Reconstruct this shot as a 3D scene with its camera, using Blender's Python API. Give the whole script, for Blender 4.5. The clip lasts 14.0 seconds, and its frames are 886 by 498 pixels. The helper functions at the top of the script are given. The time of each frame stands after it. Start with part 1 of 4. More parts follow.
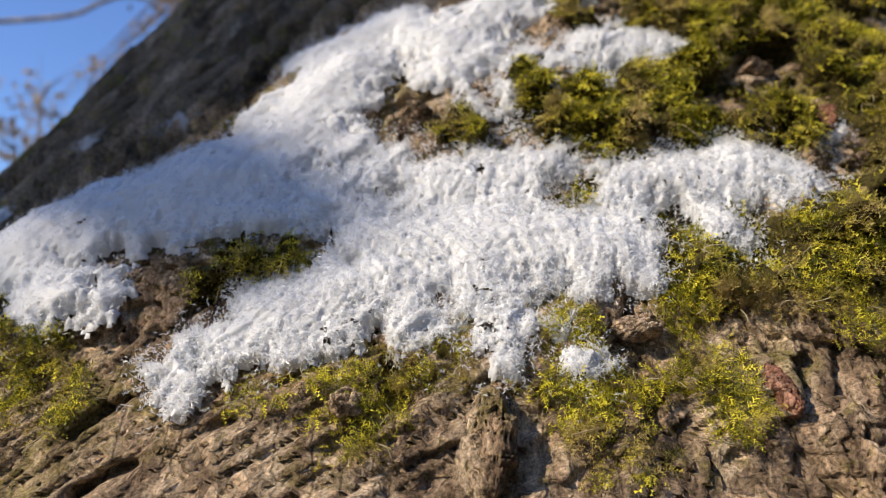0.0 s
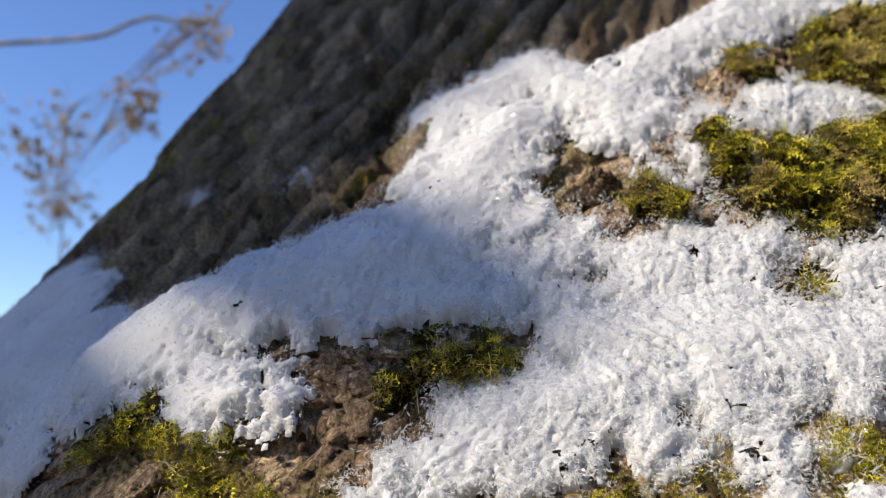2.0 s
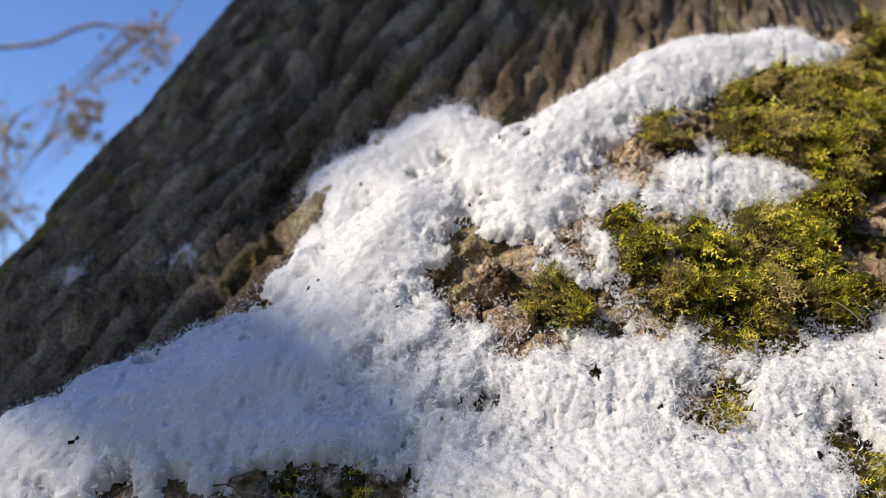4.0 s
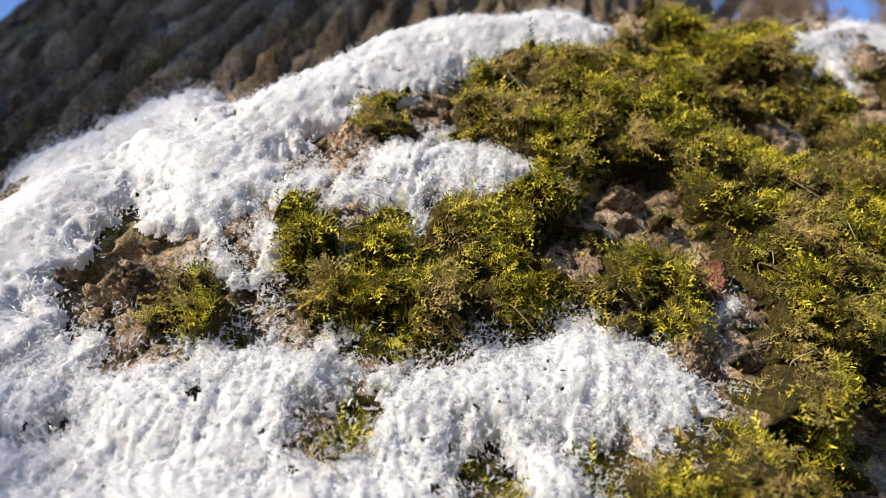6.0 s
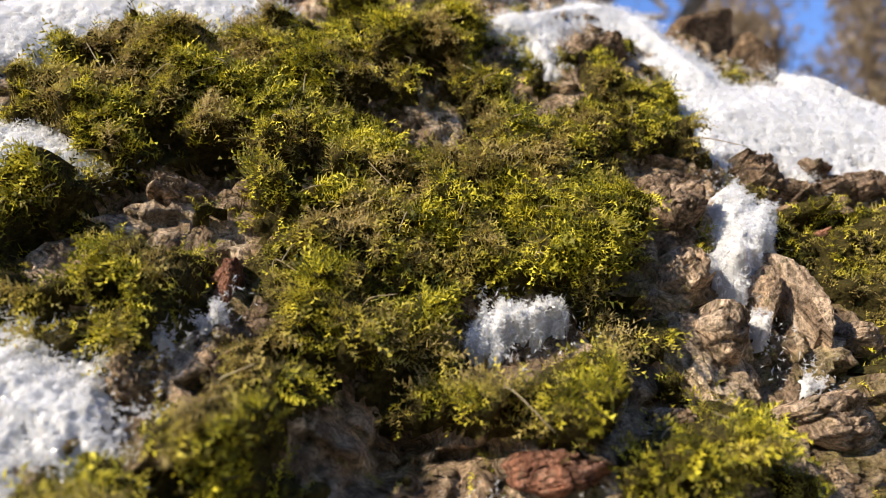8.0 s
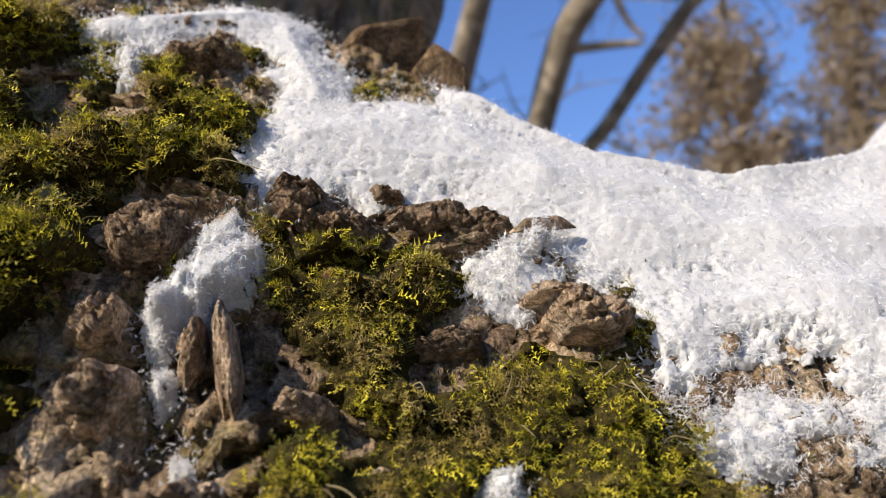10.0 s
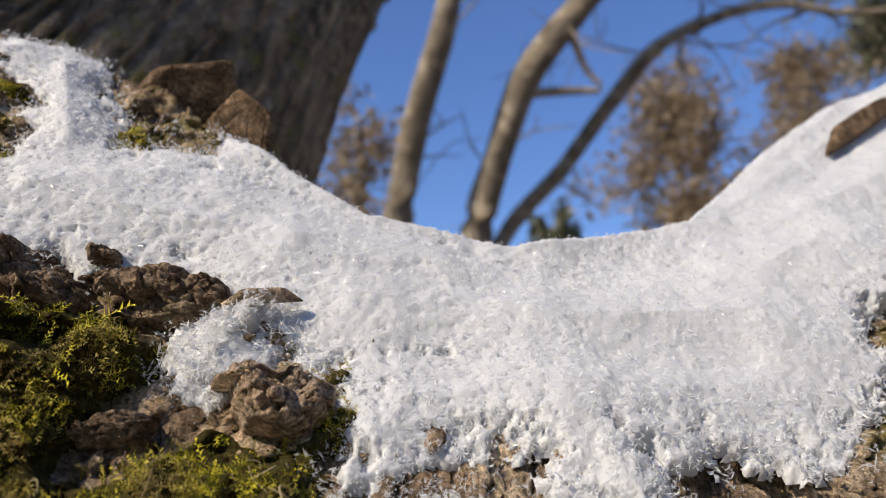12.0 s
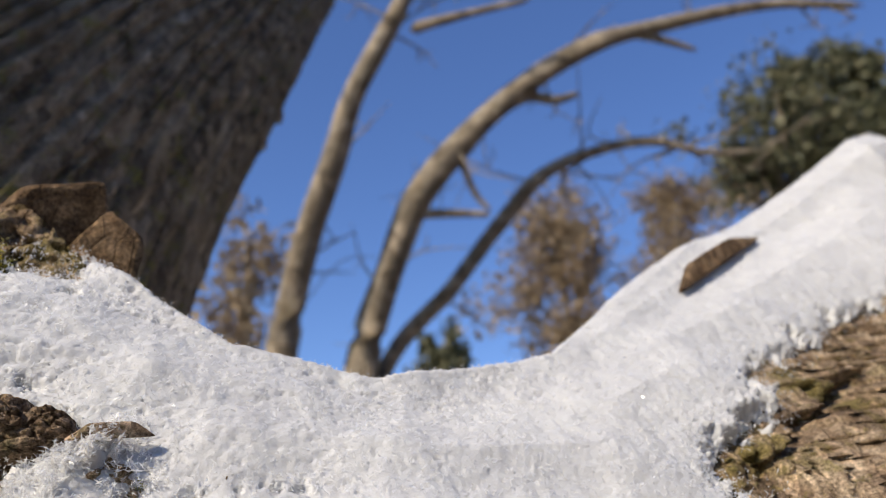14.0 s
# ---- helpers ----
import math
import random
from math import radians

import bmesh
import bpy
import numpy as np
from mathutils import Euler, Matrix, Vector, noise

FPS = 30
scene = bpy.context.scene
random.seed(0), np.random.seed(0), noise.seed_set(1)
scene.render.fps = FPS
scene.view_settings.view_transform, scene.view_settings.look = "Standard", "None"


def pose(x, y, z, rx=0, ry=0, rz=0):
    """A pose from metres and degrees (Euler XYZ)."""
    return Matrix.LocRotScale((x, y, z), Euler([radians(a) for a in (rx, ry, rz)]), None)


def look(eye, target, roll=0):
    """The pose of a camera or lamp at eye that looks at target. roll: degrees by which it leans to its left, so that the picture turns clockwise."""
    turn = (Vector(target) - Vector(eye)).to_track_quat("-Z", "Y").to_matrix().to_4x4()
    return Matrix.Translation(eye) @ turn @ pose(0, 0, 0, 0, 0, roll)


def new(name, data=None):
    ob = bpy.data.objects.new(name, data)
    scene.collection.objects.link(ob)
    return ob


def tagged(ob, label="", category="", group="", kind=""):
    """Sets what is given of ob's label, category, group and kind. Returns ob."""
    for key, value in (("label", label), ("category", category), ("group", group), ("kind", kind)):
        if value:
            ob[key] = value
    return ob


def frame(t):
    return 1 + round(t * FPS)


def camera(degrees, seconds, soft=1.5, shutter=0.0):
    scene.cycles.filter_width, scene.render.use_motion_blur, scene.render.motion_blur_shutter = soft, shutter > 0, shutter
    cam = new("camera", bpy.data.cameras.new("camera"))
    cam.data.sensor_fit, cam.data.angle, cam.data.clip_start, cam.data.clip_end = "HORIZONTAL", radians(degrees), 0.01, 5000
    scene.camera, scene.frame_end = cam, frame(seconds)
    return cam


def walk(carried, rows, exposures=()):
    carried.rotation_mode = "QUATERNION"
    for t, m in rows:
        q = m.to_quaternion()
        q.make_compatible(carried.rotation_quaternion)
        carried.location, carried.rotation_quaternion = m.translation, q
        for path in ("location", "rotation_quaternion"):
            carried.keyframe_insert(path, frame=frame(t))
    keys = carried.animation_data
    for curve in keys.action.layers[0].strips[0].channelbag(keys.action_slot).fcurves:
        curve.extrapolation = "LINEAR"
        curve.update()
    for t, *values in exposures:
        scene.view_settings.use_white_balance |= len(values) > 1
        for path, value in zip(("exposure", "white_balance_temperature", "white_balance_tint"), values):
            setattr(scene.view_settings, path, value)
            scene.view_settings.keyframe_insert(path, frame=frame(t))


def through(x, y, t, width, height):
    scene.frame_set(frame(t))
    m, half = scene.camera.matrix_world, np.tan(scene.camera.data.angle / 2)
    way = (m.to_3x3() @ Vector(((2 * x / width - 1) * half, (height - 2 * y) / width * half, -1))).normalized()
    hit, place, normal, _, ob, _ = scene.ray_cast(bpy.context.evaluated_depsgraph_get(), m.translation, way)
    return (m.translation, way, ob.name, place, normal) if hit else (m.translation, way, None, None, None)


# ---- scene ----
cam = camera(57.4, 14.0, 0.85)
cam.data.dof.use_dof = True
cam.data.dof.focus_distance = 0.215
cam.data.dof.aperture_fstop = 14.0

# seconds, place, Euler turn
PATH = [
    (0, 0.0000, 0.0000, 0.5500, 100.00, 0.00, 0.00),
    (0.5, -0.0151, 0.0007, 0.5561, 100.56, -0.26, 0.29),
    (1, -0.0336, 0.0071, 0.5598, 100.86, -0.44, 0.50),
    (1.5, -0.0484, 0.0173, 0.5658, 101.01, -0.57, 0.75),
    (2, -0.0602, 0.0287, 0.5772, 101.40, -0.75, 0.78),
    (2.2, -0.0613, 0.0324, 0.5825, 101.58, -0.75, 0.69),
    (4.3, -0.0253, 0.0547, 0.6186, 101.61, 0.79, -2.43),
    (4.5, -0.0173, 0.0560, 0.6196, 101.80, 0.85, -2.78),
    (5, 0.0010, 0.0682, 0.6195, 102.17, 1.04, -3.75),
    (5.5, 0.0220, 0.0788, 0.6187, 102.17, 1.31, -4.96),
    (6, 0.0493, 0.0852, 0.6178, 102.23, 1.64, -5.93),
    (6.5, 0.0791, 0.0905, 0.6184, 102.25, 1.95, -6.55),
    (7, 0.1123, 0.0961, 0.6177, 102.50, 2.18, -6.99),
    (7.5, 0.1382, 0.1030, 0.6151, 102.79, 2.36, -7.43),
    (8, 0.1755, 0.1109, 0.6169, 103.34, 2.46, -7.61),
    (8.5, 0.2173, 0.1162, 0.6236, 103.85, 2.48, -7.71),
    (9, 0.2550, 0.1247, 0.6224, 104.58, 2.55, -7.83),
    (9.2, 0.2674, 0.1256, 0.6235, 104.70, 2.50, -7.97),
    (11.3, 0.3924, 0.1378, 0.6311, 105.40, 0.16, -9.39),
    (11.5, 0.3929, 0.1378, 0.6345, 105.86, 0.07, -10.00),
    (12, 0.3933, 0.1332, 0.6405, 107.27, -0.14, -11.78),
    (12.5, 0.3955, 0.1247, 0.6447, 109.13, -0.08, -13.78),
    (13, 0.3978, 0.1278, 0.6417, 111.16, 0.06, -16.02),
    (13.5, 0.4001, 0.1278, 0.6433, 113.44, 0.65, -18.00),
    (14, 0.3990, 0.1246, 0.6431, 115.47, 1.45, -19.46),
]
walk(cam, [(t, pose(x, y, z, rx, ry, rz)) for t, x, y, z, rx, ry, rz in PATH],
     exposures=[(0, 0.34), (2.2, 0.32), (4.3, 0.4), (6.5, 0.56), (8.0, 0.7), (9.2, 0.64), (11.3, 0.14), (14, 0.14)])

# ---- daylight: low winter sun from behind the camera's left shoulder ----
SUN_DIR = Vector((-0.71, -0.38, 0.59)).normalized()  # towards the sun
world = bpy.data.worlds.new("winter_sky")
scene.world = world
world.use_nodes = True
sky = world.node_tree.nodes.new("ShaderNodeTexSky")
sky.sky_type = "NISHITA"
sky.sun_disc = False
sky.sun_elevation = math.asin(SUN_DIR.z)
sky.sun_rotation = math.atan2(SUN_DIR.x, SUN_DIR.y)
sky.air_density, sky.dust_density, sky.ozone_density = 1.0, 0.2, 4.0
deep = world.node_tree.nodes.new("ShaderNodeHueSaturation")  # a clear, dry, deep blue
deep.inputs["Hue"].default_value, deep.inputs["Saturation"].default_value, deep.inputs["Value"].default_value = 0.512, 1.12, 1.22
world.node_tree.links.new(sky.outputs[0], deep.inputs["Color"])
world.node_tree.links.new(deep.outputs[0], world.node_tree.nodes["Background"].inputs[0])
world.node_tree.nodes["Background"].inputs[1].default_value = 0.13
sun = new("sun", bpy.data.lights.new("sun", "SUN"))
sun.data.energy, sun.data.angle, sun.data.color = 5.0, radians(0.55), (1.0, 0.88, 0.71)
sun.matrix_world = look((0, 0, 6), Vector((0, 0, 6)) - SUN_DIR)

# ---- the slope's own frame: u to the right, a up the slope, n out of it ----
SLOPE_TURN = radians(55)
BASE_Z = 0.55
CS, SN = math.cos(SLOPE_TURN), math.sin(SLOPE_TURN)


def out(u, a, n):
    """World places of slope coordinates, as an array of rows."""
    return np.stack([u, a * CS - n * SN, a * SN + n * CS + BASE_Z], -1)


# ---- noise ----
def lattice(ix, iy, seed):
    h = (ix.astype(np.int64) * 374761393 + iy.astype(np.int64) * 668265263 + seed * 2246822519) & 0xFFFFFFFF
    h = ((h ^ (h >> 13)) * 1274126177) & 0xFFFFFFFF
    return ((h ^ (h >> 16)) & 0xFFFF) / 32767.5 - 1.0


def vnoise(x, y, seed=0):
    x, y = np.asarray(x, float), np.asarray(y, float)
    ix, iy = np.floor(x), np.floor(y)
    fx, fy = x - ix, y - iy
    fx, fy = fx * fx * (3 - 2 * fx), fy * fy * (3 - 2 * fy)
    p, q = lattice(ix, iy, seed), lattice(ix + 1, iy, seed)
    r, s = lattice(ix, iy + 1, seed), lattice(ix + 1, iy + 1, seed)
    return (p + (q - p) * fx) * (1 - fy) + (r + (s - r) * fx) * fy


def fbm(x, y, seed=0, octaves=4, gain=0.5):
    total, amp = 0.0, 1.0
    for k in range(octaves):
        total = total + amp * vnoise(x * 2 ** k + 17.3 * k, y * 2 ** k - 9.1 * k, seed + k)
        amp *= gain
    return total


def smooth(lo, hi, x):
    t = np.clip((x - lo) / (hi - lo), 0, 1)
    return t * t * (3 - 2 * t)


# ---- forms ----
def crest(u):
    """How far up the slope the mossy buttress reaches."""
    return np.interp(u, [-0.35, -0.2, -0.1, 0, 0.08, 0.2, 0.3, 0.345, 0.375, 0.42, 0.47, 0.545, 0.62, 0.68, 0.72, 1.0],
                     [0.19, 0.205, 0.26, 0.345, 0.41, 0.45, 0.462, 0.45, 0.412, 0.370, 0.362, 0.388, 0.468, 0.522, 0.550, 0.74])


def buttress(u, a):
    uc, ac = np.clip(u, -0.25, 0.9), np.clip(a, 0.04, 0.56) - 0.27
    n = (-0.1866 + 0.0697 * uc - 0.0412 * ac - 0.5806 * uc * uc + 0.1029 * uc * ac + 0.1078 * ac * ac + 0.6631 * uc ** 3 - 0.3805 * uc * uc * ac - 0.1158 * uc * ac * ac)
    over = np.maximum(0, a - crest(u))
    side = np.maximum(0, u - 1.1)
    away = np.maximum(0, -0.15 - u)
    for high, mid_u, mid_a, ru, ra in ((0.034, 0.68, 0.25, 0.085, 0.10), (-0.009, 0.347, 0.258, 0.030, 0.042), (-0.014, 0.190, 0.226, 0.015, 0.018), (-0.006, 0.288, 0.238, 0.022, 0.028), (0.008, 0.475, 0.275, 0.040, 0.030)):
        n = n + high * np.exp(-((u - mid_u) / ru) ** 2 - ((a - mid_a) / ra) ** 2)
    return n - 2.5 * over - 12 * over ** 2 - 3 * side ** 2 - 9 * away ** 2


def stem_edges(a):
    """Left and right edge of the trunk, which leans to the right as it rises."""
    left = np.interp(a, [-0.7, 0.26, 0.34, 0.42, 0.5, 0.65, 0.8, 1.0, 2.0, 4.0], [-0.50, -0.375, -0.348, -0.322, -0.300, -0.260, -0.226, -0.182, 0.01, 0.50])
    right = np.interp(a, [-0.7, 0.3, 0.5, 0.77, 1.0, 1.2, 1.9, 4.0], [0.40, 0.345, 0.37, 0.415, 0.45, 0.495, 0.635, 1.03])
    return left, right


def stem_half(a):
    left, right = stem_edges(a)
    return (right - left) / 2


def stem_mid(a):
    left, right = stem_edges(a)
    return (right + left) / 2


def stem(u, a):
    q = 1 - ((u - stem_mid(a)) / stem_half(a)) ** 2
    return np.where(q > 0, -0.47 + 0.25 * np.sqrt(np.maximum(q, 0)), -3.0)


def furrows(x, y, seed, wide, long, gap=0.20, uneven=0.4):
    """Ridged bark: proud plates, narrow cracks along y. Roughly -1 to 0.4."""
    wx = x + 0.4 * wide * vnoise(x / wide * 0.7, y / long * 1.3, seed + 40)
    v = fbm(wx / wide, y / long, seed, 3, 0.45)
    crack = smooth(gap, 0.3 * gap, np.abs(v))
    cross = np.exp(-(fbm(wx / wide * 0.8, y / wide * 0.7, seed + 9, 2) / 0.07) ** 2) * 0.45
    plate = uneven * vnoise(wx / wide * 1.7, y / long * 2.1, seed + 20)
    return plate - np.maximum(crack, cross)


def dist(u, a, strokes, k=0.006):
    """Signed distance to a chain of tapered strokes on the slope, squeezed up the slope."""
    best = np.full(np.shape(u), 9.0)
    for u0, a0, u1, a1, r0, r1 in strokes:
        du, da, pu, pa = u1 - u0, (a1 - a0) * 0.8, u - u0, (a - a0) * 0.8
        t = np.clip((pu * du + pa * da) / (du * du + da * da + 1e-9), 0, 1)
        d = np.hypot(pu - t * du, pa - t * da) - (r0 + (r1 - r0) * t)
        h = np.clip(0.5 + 0.5 * (best - d) / k, 0, 1)
        best = best * (1 - h) + d * h - k * h * (1 - h)
    return best


def flakes(u, a, su, sa, seed):
    """Flaking bark: cells of differing height, with cracks between them. Returns tone (-1 to 1) and crack (0 to 1)."""
    x, y = u / su, a / sa
    x = x + 0.35 * vnoise(x * 1.3, y * 1.3, seed + 1)
    y = y + 0.35 * vnoise(x * 1.3, y * 1.3, seed + 2)
    ix, iy = np.floor(x), np.floor(y)
    one, two, tone = np.full(x.shape, 9.0), np.full(x.shape, 9.0), np.zeros(x.shape)
    for i in (-1, 0, 1):
        for j in (-1, 0, 1):
            cx, cy = ix + i, iy + j
            d = np.hypot(cx + 0.5 + 0.45 * lattice(cx, cy, seed + 3) - x, cy + 0.5 + 0.45 * lattice(cx, cy, seed + 4) - y)
            near = d < one
            two = np.where(near, one, np.minimum(two, d))
            tone = np.where(near, lattice(cx, cy, seed + 5), tone)
            one = np.where(near, d, one)
    return tone, smooth(0.16, 0.0, two - one)


def granules(u, a, size, seed):
    """Packed round grains: 1 at the middle of a grain, 0 in the pits between."""
    x, y = u / size, a / size
    ix, iy = np.floor(x), np.floor(y)
    near = np.full(np.shape(x), 9.0)
    for i in (-1, 0, 1):
        for j in (-1, 0, 1):
            cx, cy = ix + i, iy + j
            d = np.hypot(cx + 0.5 + 0.5 * lattice(cx, cy, seed) - x, cy + 0.5 + 0.5 * lattice(cx, cy, seed + 1) - y) / (0.85 + 0.3 * lattice(cx, cy, seed + 2))
            near = np.minimum(near, d)
    return np.sqrt(np.clip(1 - near ** 2, 0, 1))


def ledges(u, a, seed, size):
    """Shingling plates of bark that jut out at their lower edge. 0 to 1."""
    w = a / size + 1.3 * fbm(u / (2.2 * size), a / (3 * size), seed, 3)
    saw = w - np.floor(w)
    rise = smooth(0.0, 0.10, saw) * (1 - saw) ** 0.7
    mask = smooth(-0.2, 0.35, fbm(u / (1.7 * size), a / (1.7 * size), seed + 8, 2))
    return rise * mask


def relief(u, a):
    """Height of the bark of the buttress over its smooth form."""
    low = smooth(0.075, -0.03, u) * smooth(0.20, 0.15, a)  # smoother slanting grain at the lower left
    tilt_u = u - (0.2 + 1.15 * low) * (a - 0.12)
    big = 0.0035 * fbm(u / 0.04, a / 0.05, 3, 2)
    bark = 0.0026 * (1 - 0.7 * low) * furrows(tilt_u, a, 5, 0.015, 0.06) + (1 - 0.75 * low) * (0.0048 * ledges(u, a, 33, 0.034) + 0.0036 * ledges(u, a, 53, 0.012)) + 0.0011 * low * furrows(tilt_u + 0.01 * fbm(u / 0.03, a / 0.03, 16, 2), a + 0.5 * u, 15, 0.011, 0.06, 0.16)
    tone, crack = flakes(tilt_u, a, 0.0065, 0.016, 71)
    tone2, crack2 = flakes(tilt_u, a, 0.0019, 0.0085, 91)
    fine = 0.0019 * tone - 0.0022 * crack + 0.0006 * tone2 - 0.0007 * crack2 + 0.0004 * fbm(u / 0.003, a / 0.005, 25, 2)
    split = np.minimum(dist(u, a, FISSURES), dist(u, a, FISSURES_TOO)) + 0.002 * fbm(u / 0.006, a / 0.006, 27, 3)
    swell = 0.008 * smooth(0.004, -0.010, dist(u, a, HUMP) + 0.003 * fbm(u / 0.01, a / 0.01, 29, 2))
    return big + bark + fine + swell - 0.0025 - 0.009 * smooth(0.0012, -0.0016, split)


def soil(u, a):
    """The bark surface: u, a pulled down the slope where it juts, and n."""
    h = relief(u, a)
    return u, a - 0.75 * h, buttress(u, a) - 0.004 + h


# strokes on the slope: u, a of both ends, and the radius at each
VALLEY_LOW = [
    (-0.275, 0.300, -0.34, 0.31, 0.030, 0.040),
    (-0.34, 0.310, -0.46, 0.29, 0.040, 0.060),
    (-0.250, 0.245, -0.330, 0.235, 0.028, 0.035),
    (-0.330, 0.235, -0.420, 0.200, 0.035, 0.050),
    (-0.209, 0.211, -0.152, 0.209, 0.023, 0.020),
    (-0.154, 0.214, -0.098, 0.220, 0.019, 0.015),
    (-0.099, 0.226, -0.062, 0.231, 0.016, 0.017),
    (-0.209, 0.188, -0.205, 0.190, 0.013, 0.013),
    (-0.229, 0.231, -0.227, 0.241, 0.014, 0.015),
    (-0.236, 0.277, -0.244, 0.272, 0.012, 0.016),
    (-0.134, 0.179, -0.112, 0.175, 0.011, 0.007),
    (-0.132, 0.224, -0.088, 0.229, 0.018, 0.016),
]
VALLEY_MID = [
    (-0.089, 0.231, -0.053, 0.255, 0.020, 0.019),
    (-0.058, 0.265, -0.041, 0.303, 0.020, 0.020),
    (-0.054, 0.355, 0.001, 0.314, 0.017, 0.017),
    (-0.020, 0.392, -0.005, 0.386, 0.014, 0.013),
    (0.004, 0.327, 0.065, 0.380, 0.013, 0.018),
    (0.067, 0.390, 0.131, 0.410, 0.018, 0.015),
    (0.131, 0.410, 0.153, 0.410, 0.013, 0.010),
    (0.002, 0.294, 0.020, 0.306, 0.010, 0.008),
    (-0.039, 0.235, -0.032, 0.243, 0.010, 0.008),
    (-0.076, 0.276, -0.064, 0.357, 0.011, 0.014),
    (-0.066, 0.366, -0.020, 0.394, 0.015, 0.014),
    (-0.020, 0.396, 0.002, 0.338, 0.013, 0.008),
]
VALLEY_TOP = [
    (0.016, 0.344, 0.049, 0.370, 0.008, 0.010),
    (0.065, 0.388, 0.091, 0.398, 0.014, 0.015),
    (0.091, 0.398, 0.141, 0.410, 0.016, 0.013),
    (-0.096, 0.238, -0.077, 0.252, 0.010, 0.010),
    (-0.213, 0.237, -0.185, 0.238, 0.016, 0.015),
    (-0.233, 0.268, -0.228, 0.270, 0.017, 0.017),
    (-0.258, 0.308, -0.227, 0.291, 0.015, 0.012),
    (-0.290, 0.336, -0.260, 0.312, 0.019, 0.016),
    (-0.228, 0.260, -0.209, 0.255, 0.013, 0.010),
    (-0.095, 0.213, -0.051, 0.208, 0.008, 0.006),
]
VALLEY = VALLEY_LOW + VALLEY_MID + VALLEY_TOP
LEDGE = [
    (0.030, 0.301, 0.055, 0.299, 0.005, 0.008),
    (0.068, 0.310, 0.091, 0.312, 0.015, 0.014),
    (0.067, 0.284, 0.067, 0.281, 0.006, 0.004),
    (0.099, 0.311, 0.111, 0.310, 0.006, 0.004),
    (0.026, 0.274, 0.025, 0.260, 0.007, 0.004),
    (0.012, 0.269, 0.014, 0.268, 0.005, 0.004),
    (0.047, 0.269, 0.049, 0.266, 0.004, 0.003),
]
SLOPE = [
    (-0.075, 0.141, -0.051, 0.157, 0.007, 0.012),
    (-0.076, 0.150, -0.071, 0.132, 0.005, 0.003),
    (-0.052, 0.159, -0.015, 0.170, 0.013, 0.017),
    (-0.027, 0.190, 0.008, 0.182, 0.013, 0.020),
    (-0.001, 0.215, 0.035, 0.223, 0.015, 0.014),
    (0.012, 0.187, 0.056, 0.178, 0.021, 0.014),
    (0.058, 0.213, 0.110, 0.225, 0.012, 0.015),
    (0.109, 0.220, 0.133, 0.220, 0.014, 0.007),
    (0.090, 0.195, 0.100, 0.189, 0.009, 0.006),
    (0.019, 0.157, 0.017, 0.139, 0.008, 0.008),
    (0.032, 0.147, 0.041, 0.136, 0.003, 0.004),
    (-0.014, 0.163, -0.011, 0.153, 0.010, 0.007),
    (0.064, 0.192, 0.062, 0.170, 0.009, 0.005),
    (-0.048, 0.222, -0.030, 0.205, 0.006, 0.012),
]
SLOPE_SEAM = [
    (-0.046, 0.208, -0.028, 0.222, 0.008, 0.011),
    (-0.028, 0.222, -0.016, 0.236, 0.010, 0.006),
]
SLOPE_HOLES = [
    (0.077, 0.196, 0.078, 0.192, 0.007, 0.006),
    (0.050, 0.225, 0.050, 0.222, 0.003, 0.003),
    (0.050, 0.219, 0.044, 0.209, 0.004, 0.005),
]
FOOT = [
    (0.184, 0.187, 0.204, 0.191, 0.005, 0.006),
    (0.204, 0.191, 0.221, 0.190, 0.005, 0.003),
]
TUFT = [
    (0.215, 0.249, 0.231, 0.253, 0.006, 0.004),
    (0.214, 0.244, 0.215, 0.243, 0.003, 0.002),
]
STRIPE = [
    (0.302, 0.311, 0.300, 0.299, 0.004, 0.006),
    (0.302, 0.297, 0.295, 0.282, 0.008, 0.006),
    (0.290, 0.275, 0.289, 0.269, 0.004, 0.002),
    (0.291, 0.258, 0.291, 0.254, 0.002, 0.002),
]
CRUMBS = [
    (0.249, 0.320, 0.255, 0.324, 0.002, 0.002),
    (0.364, 0.233, 0.366, 0.234, 0.005, 0.004),
    (0.149, 0.249, 0.150, 0.248, 0.003, 0.002),
    (0.140, 0.241, 0.141, 0.241, 0.002, 0.002),
    (0.297, 0.238, 0.298, 0.238, 0.002, 0.002),
    (-0.186, 0.339, -0.182, 0.339, 0.003, 0.002),
    (-0.136, 0.326, -0.130, 0.328, 0.002, 0.003),
]
SADDLE_RIM = [
    (0.385, 0.405, 0.425, 0.380, 0.016, 0.018),
    (0.425, 0.378, 0.480, 0.368, 0.020, 0.020),
    (0.480, 0.370, 0.560, 0.395, 0.020, 0.022),
    (0.560, 0.395, 0.720, 0.530, 0.022, 0.026),
    (0.72, 0.53, 0.95, 0.68, 0.026, 0.03),
    (0.250, 0.424, 0.295, 0.447, 0.009, 0.012),
    (0.260, 0.403, 0.261, 0.392, 0.007, 0.003),
    (0.311, 0.439, 0.323, 0.393, 0.013, 0.015),
    (0.320, 0.360, 0.354, 0.375, 0.012, 0.020),
    (0.312, 0.338, 0.316, 0.336, 0.007, 0.004),
    (0.380, 0.308, 0.383, 0.303, 0.008, 0.008),
    (0.323, 0.362, 0.373, 0.367, 0.015, 0.017),
]
